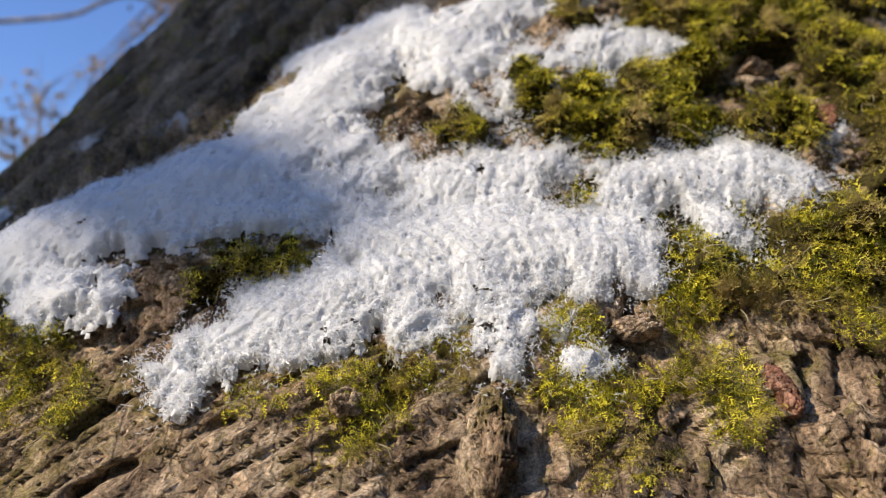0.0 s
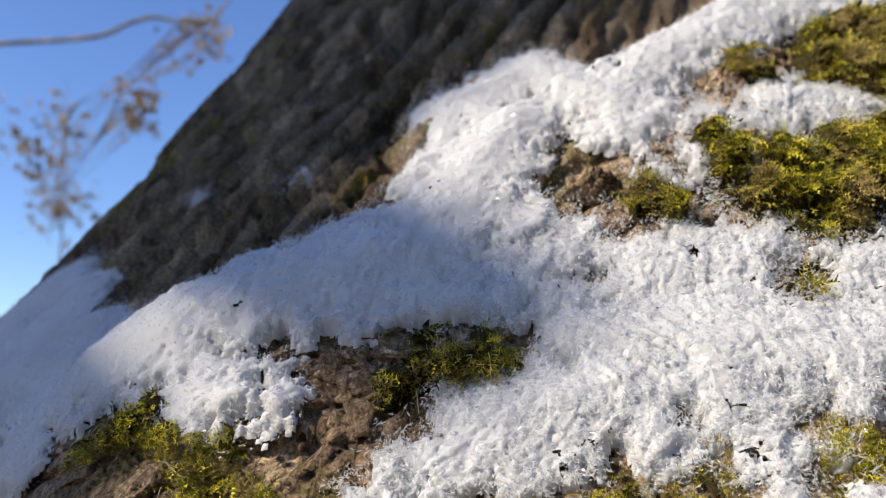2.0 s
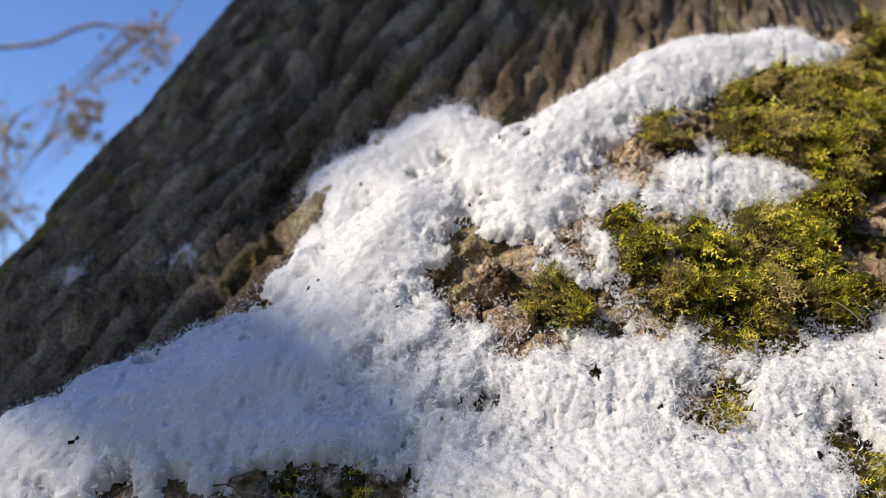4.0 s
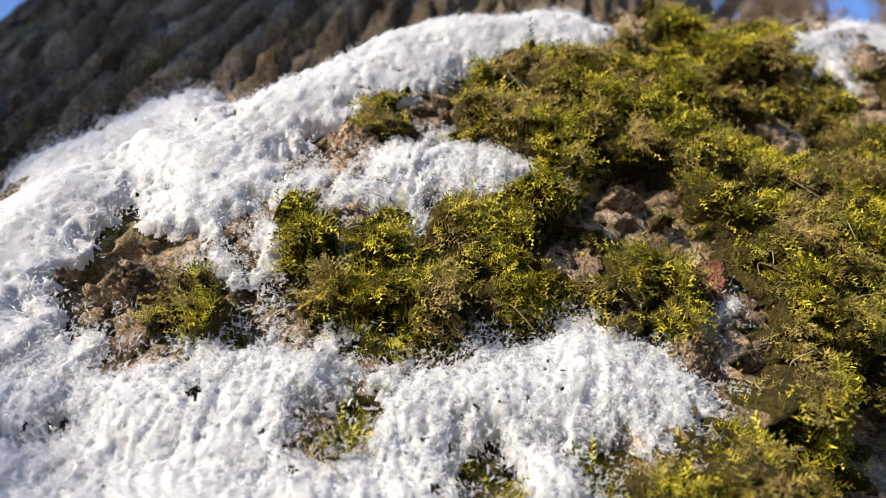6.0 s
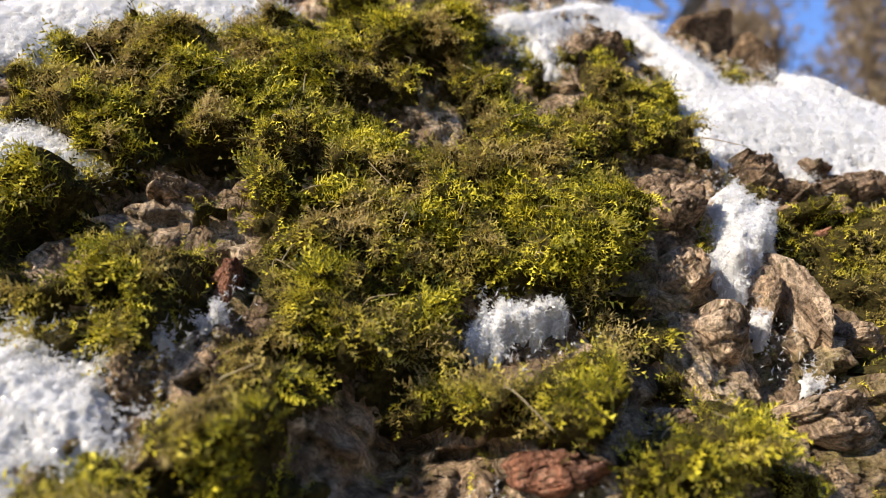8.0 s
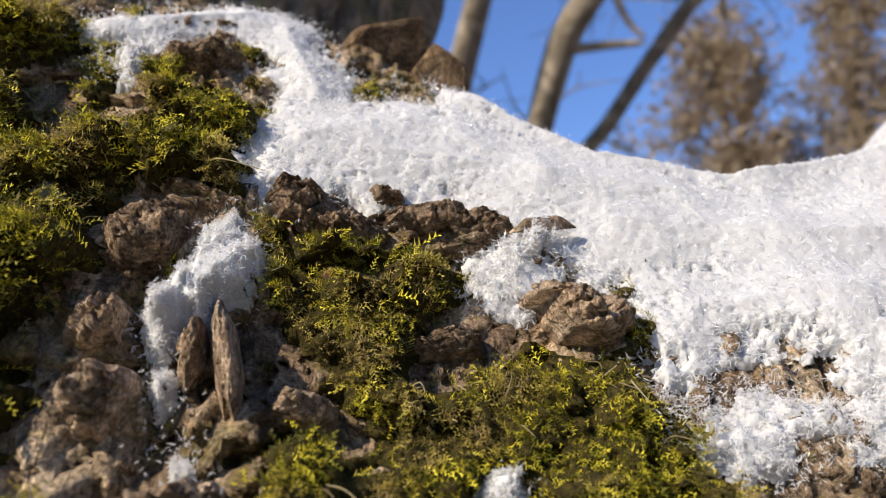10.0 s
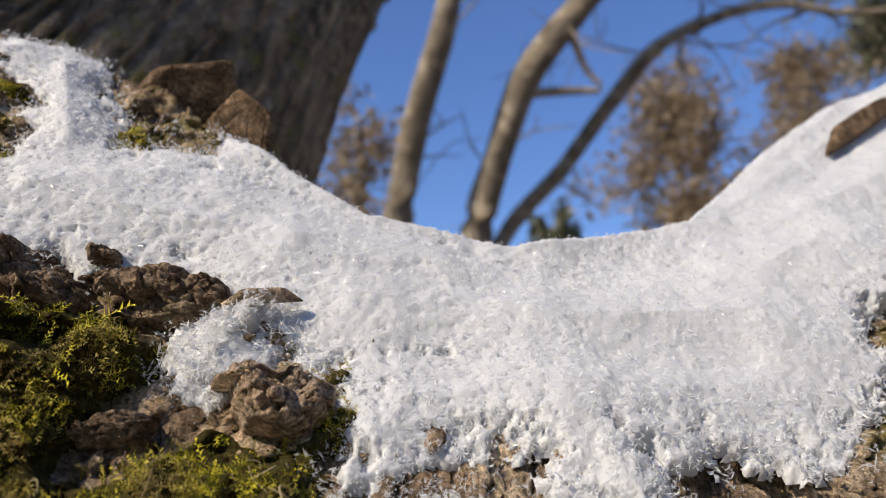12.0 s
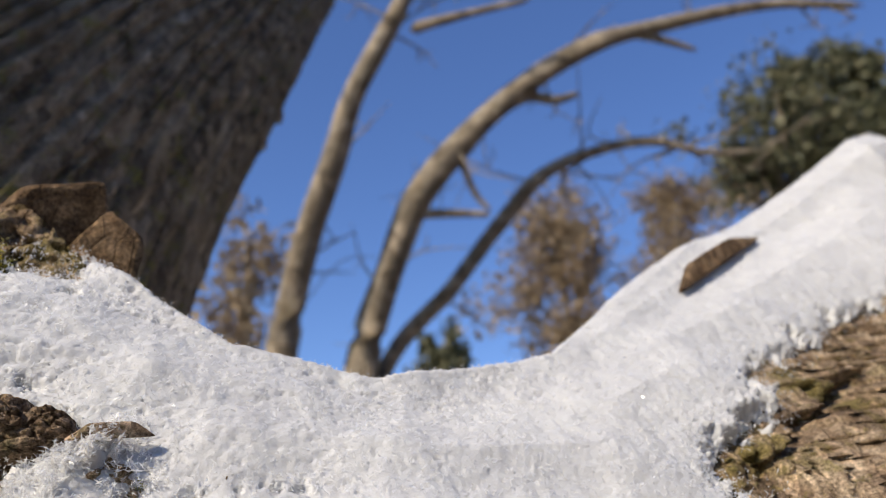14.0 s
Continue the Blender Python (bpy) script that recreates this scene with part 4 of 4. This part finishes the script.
# ---- broken bark by the snow bank ----
def chunk(name, mid, along, rise, thick, label, seed, material):
    """A broken scrap of bark with worn corners; its half axes in slope coordinates."""
    k = 26
    s, t = np.meshgrid(np.linspace(0, 2 * math.pi, 2 * k, endpoint=False), np.linspace(0, math.pi, k))
    sq = lambda v, p: np.sign(v) * np.abs(v) ** p
    x, y, z = sq(np.cos(s), 0.22) * np.abs(np.sin(t)) ** 0.25, sq(np.sin(s), 0.22) * np.abs(np.sin(t)) ** 0.25, sq(np.cos(t), 0.3)
    x = x * (1 - 0.35 * y)
    rough = 1 + 0.09 * fbm(x * 0.9 + seed, y * 0.9 + z, seed, 4) + 0.025 * furrows(x + 0.3 * z, y, seed + 2, 0.3, 1.2)
    along, rise = np.array(along), np.array(rise)
    face = np.cross(along, rise)
    face = face / np.linalg.norm(face) * thick
    p = np.array(mid) + (x * rough)[..., None] * along + (y * rough)[..., None] * rise + (z * rough)[..., None] * face
    ob = part(name, out(p[..., 0], p[..., 1], p[..., 2]).reshape(-1, 3), quads(k, 2 * k, wrap=True), material)
    return tagged(ob, label, "bark")


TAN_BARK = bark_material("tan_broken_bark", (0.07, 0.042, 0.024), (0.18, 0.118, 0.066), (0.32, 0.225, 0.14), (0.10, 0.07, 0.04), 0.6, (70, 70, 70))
chunk("bark_scrap", (0.350, 0.458, -0.222), (0.021, 0.008, 0.0), (0.004, 0.008, 0.011), 0.004, "broken brown bark scrap at the foot of the trunk", 3, TAN_BARK)
chunk("bark_scrap", (0.374, 0.440, -0.230), (0.011, -0.005, -0.006), (0.005, 0.012, 0.011), 0.004, "pointed tan bark scrap leaning out of the snow", 8, TAN_BARK)
chunk("bark_strip", (0.690, 0.500, -0.2195), (0.036, 0.029, 0.0), (-0.003, 0.004, 0.002), 0.003, "long brown bark strip half buried in snow", 12, TAN_BARK)

chunk("bark_splinter", (0.3890, 0.3170, -0.2040), (0.0080, 0.0022, -0.0010), (-0.0006, 0.0013, 0.0016), 0.0013, "pale splintered bark sticking out over the snow", 17, PALE_BARK)

# ---- forest behind ----
def limb_tree(name, label, stems, twigs, seed):
    """A bare tree of several bent stems, each a part, with thinner branches and fine twigs."""
    x, y = stems[0][0][0], stems[0][0][1]
    top = thing(name, (x, y, 0), label, "tree", "bare trees behind")
    for line in stems:
        v, f = tube([p[:3] for p in line], [p[3] for p in line], 12, 0.12, seed)
        part("stem", v, f, LIMB_BARK, top)
    for line in twigs:
        v, f = tube([p[:3] for p in line], [p[3] for p in line], 7, 0.1, seed + 1)
        part("branch", v, f, LIMB_BARK, top)
    rng = np.random.default_rng(seed)
    pieces = []
    for line in stems:
        pts = np.array(line)
        for _ in range(16):
            k = rng.integers(2, len(pts))
            p = pts[k, :3] + (pts[k - 1, :3] - pts[k, :3]) * rng.uniform()
            d = rng.normal(0, 1, 3) * [1, 0.6, 0.7] + [0.3, 0, 0.5]
            d *= rng.uniform(0.3, 0.9) / np.linalg.norm(d)
            q = [p, p + d * 0.5 + rng.normal(0, 0.05, 3), p + d + rng.normal(0, 0.1, 3)]
            pieces.append(tube(q, [0.012, 0.008, 0.003], 5))
            for _ in range(2):
                e = q[1] + rng.normal(0, 0.22, 3)
                pieces.append(tube([q[1], (q[1] + e) / 2 + rng.normal(0, 0.03, 3), e], [0.007, 0.005, 0.002], 4))
    v, f = joined(pieces)
    part("brushwood", v, f, LIMB_BARK, top, "fine bare twigs", kind="stuff")


STEM_ONE = [(1.15, 6.1, -0.1, 0.15), (1.2, 6.0, 1.3, 0.135), (1.23, 5.92, 2.58, 0.122), (1.31, 5.51, 3.33, 0.101), (1.42, 5.20, 3.85, 0.092), (1.50, 4.96, 4.27, 0.084), (1.69, 4.66, 4.71, 0.073), (1.81, 4.45, 5.05, 0.063), (1.95, 4.20, 5.60, 0.045), (2.1, 4.1, 6.3, 0.02)]
STEM_TWO = [(1.7, 6.3, -0.1, 0.18), (1.76, 6.2, 1.3, 0.16), (1.85, 5.96, 2.51, 0.134), (1.96, 5.59, 3.17, 0.113), (2.10, 5.28, 3.67, 0.108), (2.41, 4.95, 4.09, 0.097), (2.77, 4.65, 4.43, 0.091), (3.22, 4.35, 4.69, 0.078), (3.62, 4.15, 4.80, 0.061), (4.41, 3.79, 4.93, 0.039), (5.15, 3.53, 4.91, 0.026)]
STEM_THREE = [(1.72, 6.5, -0.1, 0.088), (1.85, 6.35, 1.6, 0.076), (2.10, 6.06, 2.60, 0.065), (2.49, 5.65, 3.11, 0.062), (2.81, 5.30, 3.59, 0.058), (3.06, 5.04, 3.90, 0.054), (3.46, 4.81, 4.07, 0.045), (3.87, 4.64, 4.12, 0.039), (4.26, 4.54, 4.03, 0.027), (4.7, 4.4, 4.05, 0.010)]
limb_tree("bare_tree", "bare sunlit tree with bent grey-brown stems", [STEM_ONE], [[(1.83, 4.62, 4.69, 0.046), (2.08, 4.50, 4.76, 0.038), (2.31, 4.39, 4.81, 0.029), (2.66, 4.23, 4.88, 0.021)]], 31)
limb_tree("bare_tree", "bare sunlit tree with bent grey-brown stems", [STEM_TWO, STEM_THREE],
          [[(2.77, 4.72, 4.40, 0.048), (2.99, 4.63, 4.32, 0.039), (3.17, 4.54, 4.36, 0.022)], [(2.06, 5.35, 3.55, 0.043), (2.36, 5.24, 3.55, 0.035), (2.65, 5.15, 3.54, 0.022)],
           [(2.33, 5.0, 3.95, 0.035), (2.50, 5.12, 3.70, 0.026), (2.64, 5.14, 3.56, 0.017)], [(3.50, 4.21, 4.76, 0.043), (3.75, 4.15, 4.70, 0.030), (3.98, 4.10, 4.63, 0.017)]], 41)


def leafy_tree(name, label, foot, height, crown, material, seed, count=5000, leaf=0.06, bole=0.12):
    """Trunk, limbs and a ragged crown of small leaves. crown: rows of centre and radii of its clumps."""
    top = thing(name, (*foot, 0), label, "tree", "trees behind")
    rng = np.random.default_rng(seed)
    v, f = tube([(foot[0], foot[1], -0.1), (foot[0] + 0.1, foot[1], height * 0.5), (foot[0], foot[1], height)], [bole, bole * 0.75, bole * 0.2], 10, 0.1, seed)
    part("trunk", v, f, LIMB_BARK, top)
    limbs, leaves, lf = [], [], []
    for cx, cy, cz, rx, rz in crown:
        for _ in range(7):
            d = rng.normal(size=3)
            d /= np.linalg.norm(d)
            e = np.array([cx, cy, cz]) + d * [rx, rx, rz] * 0.85
            h = min(cz - rz * 0.4, height * 0.95) * rng.uniform(0.8, 1)
            limbs.append(tube([(foot[0], foot[1], h), (e + [foot[0], foot[1], h]) / 2 + rng.normal(0, 0.05 * rx, 3), e], [bole * 0.3, bole * 0.18, 0.01], 5))
        k = count // len(crown)
        knots = rng.normal(0, 0.5, (40, 3))
        p = knots[rng.integers(0, 40, k)] + rng.normal(0, 0.2, (k, 3))
        p = np.array([cx, cy, cz]) + p * [rx, rx, rz]
        q, r = rng.normal(0, leaf, (k, 3)), rng.normal(0, leaf * 0.5, (k, 3))
        b = len(lf) and sum(len(x) for x in leaves)
        leaves.append(np.stack([p - q, p + r, p + q, p - r], 1).reshape(-1, 3))
        lf.append(np.arange(k)[:, None] * 4 + [[0, 1, 2, 3]] + b)
    for v, f in limbs:
        part("limb", v, f, LIMB_BARK, top)
    part("crown", np.concatenate(leaves), np.concatenate(lf), material, top, flat=True)


leafy_tree("pine_tree", "tall pine with dull green needle clumps", (10.0, 9.3), 9.0, [(9.9, 9.1, 8.5, 1.1, 0.9), (10.9, 9.0, 7.9, 0.9, 0.7), (9.3, 9.4, 7.5, 0.7, 0.5), (10.5, 9.2, 9.3, 0.5, 0.5)], NEEDLES, 51, 12000, 0.05)
leafy_tree("pine_tree", "tall pine with dull green needle clumps", (12.8, 9.6), 10.8, [(12.5, 9.58, 10.3, 0.5, 0.6), (12.9, 9.5, 9.4, 0.9, 0.7), (12.4, 9.6, 8.2, 1.2, 0.7)], NEEDLES, 61, 6000, 0.08)
leafy_tree("oak_tree", "oak holding on to dry brown leaves", (5.3, 8.95), 5.4, [(5.3, 8.9, 5.6, 0.65, 0.6), (5.2, 9.0, 4.7, 0.75, 0.7), (5.6, 8.8, 4.0, 0.7, 0.6)], DRY_LEAF, 71, 9000, 0.032)
leafy_tree("oak_tree", "oak holding on to dry brown leaves", (7.2, 9.0), 6.2, [(7.27, 8.92, 6.2, 0.55, 0.5), (7.4, 8.9, 5.4, 0.7, 0.6), (6.9, 9.0, 4.6, 0.7, 0.6)], DRY_LEAF, 81, 7000, 0.032)
leafy_tree("oak_tree", "thin tree with sparse brown twigs and leaves", (1.2, 8.7), 4.6, [(1.2, 8.57, 4.4, 0.4, 0.7), (1.0, 8.6, 3.6, 0.5, 0.6)], DRY_LEAF, 91, 1500, 0.04)
leafy_tree("pine_tree", "distant pine tops behind the saddle", (7.0, 18.1), 6.9, [(7.0, 18.1, 6.6, 0.5, 0.8), (7.3, 18.0, 5.6, 0.8, 0.7)], NEEDLES, 95, 3000, 0.09)
leafy_tree("oak_tree", "blurred tree with yellowish leaf tufts", (-2.8, 5.3), 2.9, [(-2.67, 4.9, 2.25, 0.2, 0.25), (-2.85, 5.6, 2.0, 0.3, 0.25), (-1.7, 4.75, 2.85, 0.16, 0.2), (-2.05, 4.8, 2.42, 0.15, 0.18)], DRY_LEAF, 97, 700, 0.022, 0.010)

# an unseen neighbouring trunk added to shade the stem; added stubs shade the crease
ACROSS = SUN_DIR.cross(Vector((0, 0, 1))).normalized()
ABOVE = ACROSS.cross(SUN_DIR)


def sunward(across, above, away=4.0):
    """A place between the sun and the crease."""
    return tuple(Vector((-0.10, 0.36, 0.72)) + ACROSS * across + ABOVE * above + SUN_DIR * away)


foot = sunward(0.352, 0)
shade_caster = thing("unseen_shade_tree", (foot[0], foot[1], 0), "unseen upright trunk added to shade the stem, with furrowed bark", "tree")
v, f = tube([(foot[0], foot[1], h) for h in (-0.1, 1.2, 3.1, 5.0, 7.5)], [0.44, 0.37, 0.35, 0.33, 0.25], 32, 0.04, 3)
part("trunk", v, f, STEM_BARK, shade_caster)
v, f = tube([sunward(0.25, -0.11), sunward(0.06, -0.095), sunward(-0.06, -0.095), sunward(-0.118, -0.103), sunward(-0.127, -0.104)], [0.06, 0.047, 0.042, 0.036, 0.01], 14, 0.12, 4)
part("branch", v, f, STEM_BARK, shade_caster, "branch stub added to shade the crease")
v, f = tube([sunward(0.22, -0.19, 3.9), sunward(0.06, -0.185, 3.9), sunward(-0.05, -0.186, 3.9), sunward(-0.07, -0.188, 3.9)], [0.07, 0.050, 0.034, 0.01], 14, 0.12, 8)
part("branch", v, f, STEM_BARK, shade_caster, "second stub below it, added to shade the left snow")


def sky_blocking_wood():
    """Unseen wood added round the clearing to dim sky light: trunks, hanging foliage clumps."""
    rng = np.random.default_rng(77)
    trunks, quads_v = [], []
    for k in range(46):
        az = math.radians(rng.uniform(60, 215) if k % 3 else rng.uniform(272, 300))  # clockwise from straight ahead; open towards the sun
        r, h = rng.uniform(12, 19), rng.uniform(8, 12)
        x, y = r * math.sin(az), r * math.cos(az)
        trunks.append(tube([(x, y, -0.2), (x + 0.1, y, h * 0.5), (x, y, h)], [0.2, 0.15, 0.04], 7, 0.1, k))
        m = 260
        z = h * rng.uniform(0.12, 1.0, m) ** 0.8
        spread = 1.9 * (1.05 - z / h) + 0.25
        p = np.stack([x + rng.normal(0, 0.5, m) * spread, y + rng.normal(0, 0.5, m) * spread, z], -1)
        q, s = rng.normal(0, 0.28, (m, 3)), rng.normal(0, 0.2, (m, 3))
        quads_v.append(np.stack([p - q, p + s, p + q, p - s], 1).reshape(-1, 3))
    top = thing("sky_blocking_wood", (0, -14, 0), "unseen dense dark wood added round the clearing to dim sky light", "trees", kind="stuff")
    v, f = joined(trunks)
    part("timber", v, f, LIMB_BARK, top, kind="stuff")
    v = np.concatenate(quads_v)
    part("foliage", v, np.arange(len(v)).reshape(-1, 4), NEEDLES, top, kind="stuff", flat=True)


sky_blocking_wood()
low = thing("sapling", (-5.9, 5.0, 0), "thin bare sapling with a long drooping branch", "tree")
v, f = tube([(-5.9, 5.0, -0.05), (-5.85, 5.0, 1.6), (-5.4, 5.0, 2.7), (-4.72, 5.00, 3.01), (-3.86, 5.00, 2.90), (-3.03, 5.00, 2.95), (-2.47, 5.00, 3.00), (-2.27, 5.00, 3.09), (-2.10, 5.00, 3.14), (-1.90, 5.00, 3.10), (-1.75, 5.00, 3.11), (-1.64, 5.00, 3.20), (-1.52, 5.00, 3.44)],
            [0.05, 0.04, 0.032, 0.024, 0.019, 0.016, 0.0145, 0.014, 0.0135, 0.012, 0.010, 0.008, 0.004], 9, 0.1, 5)
part("branch", v, f, LIMB_BARK, low)
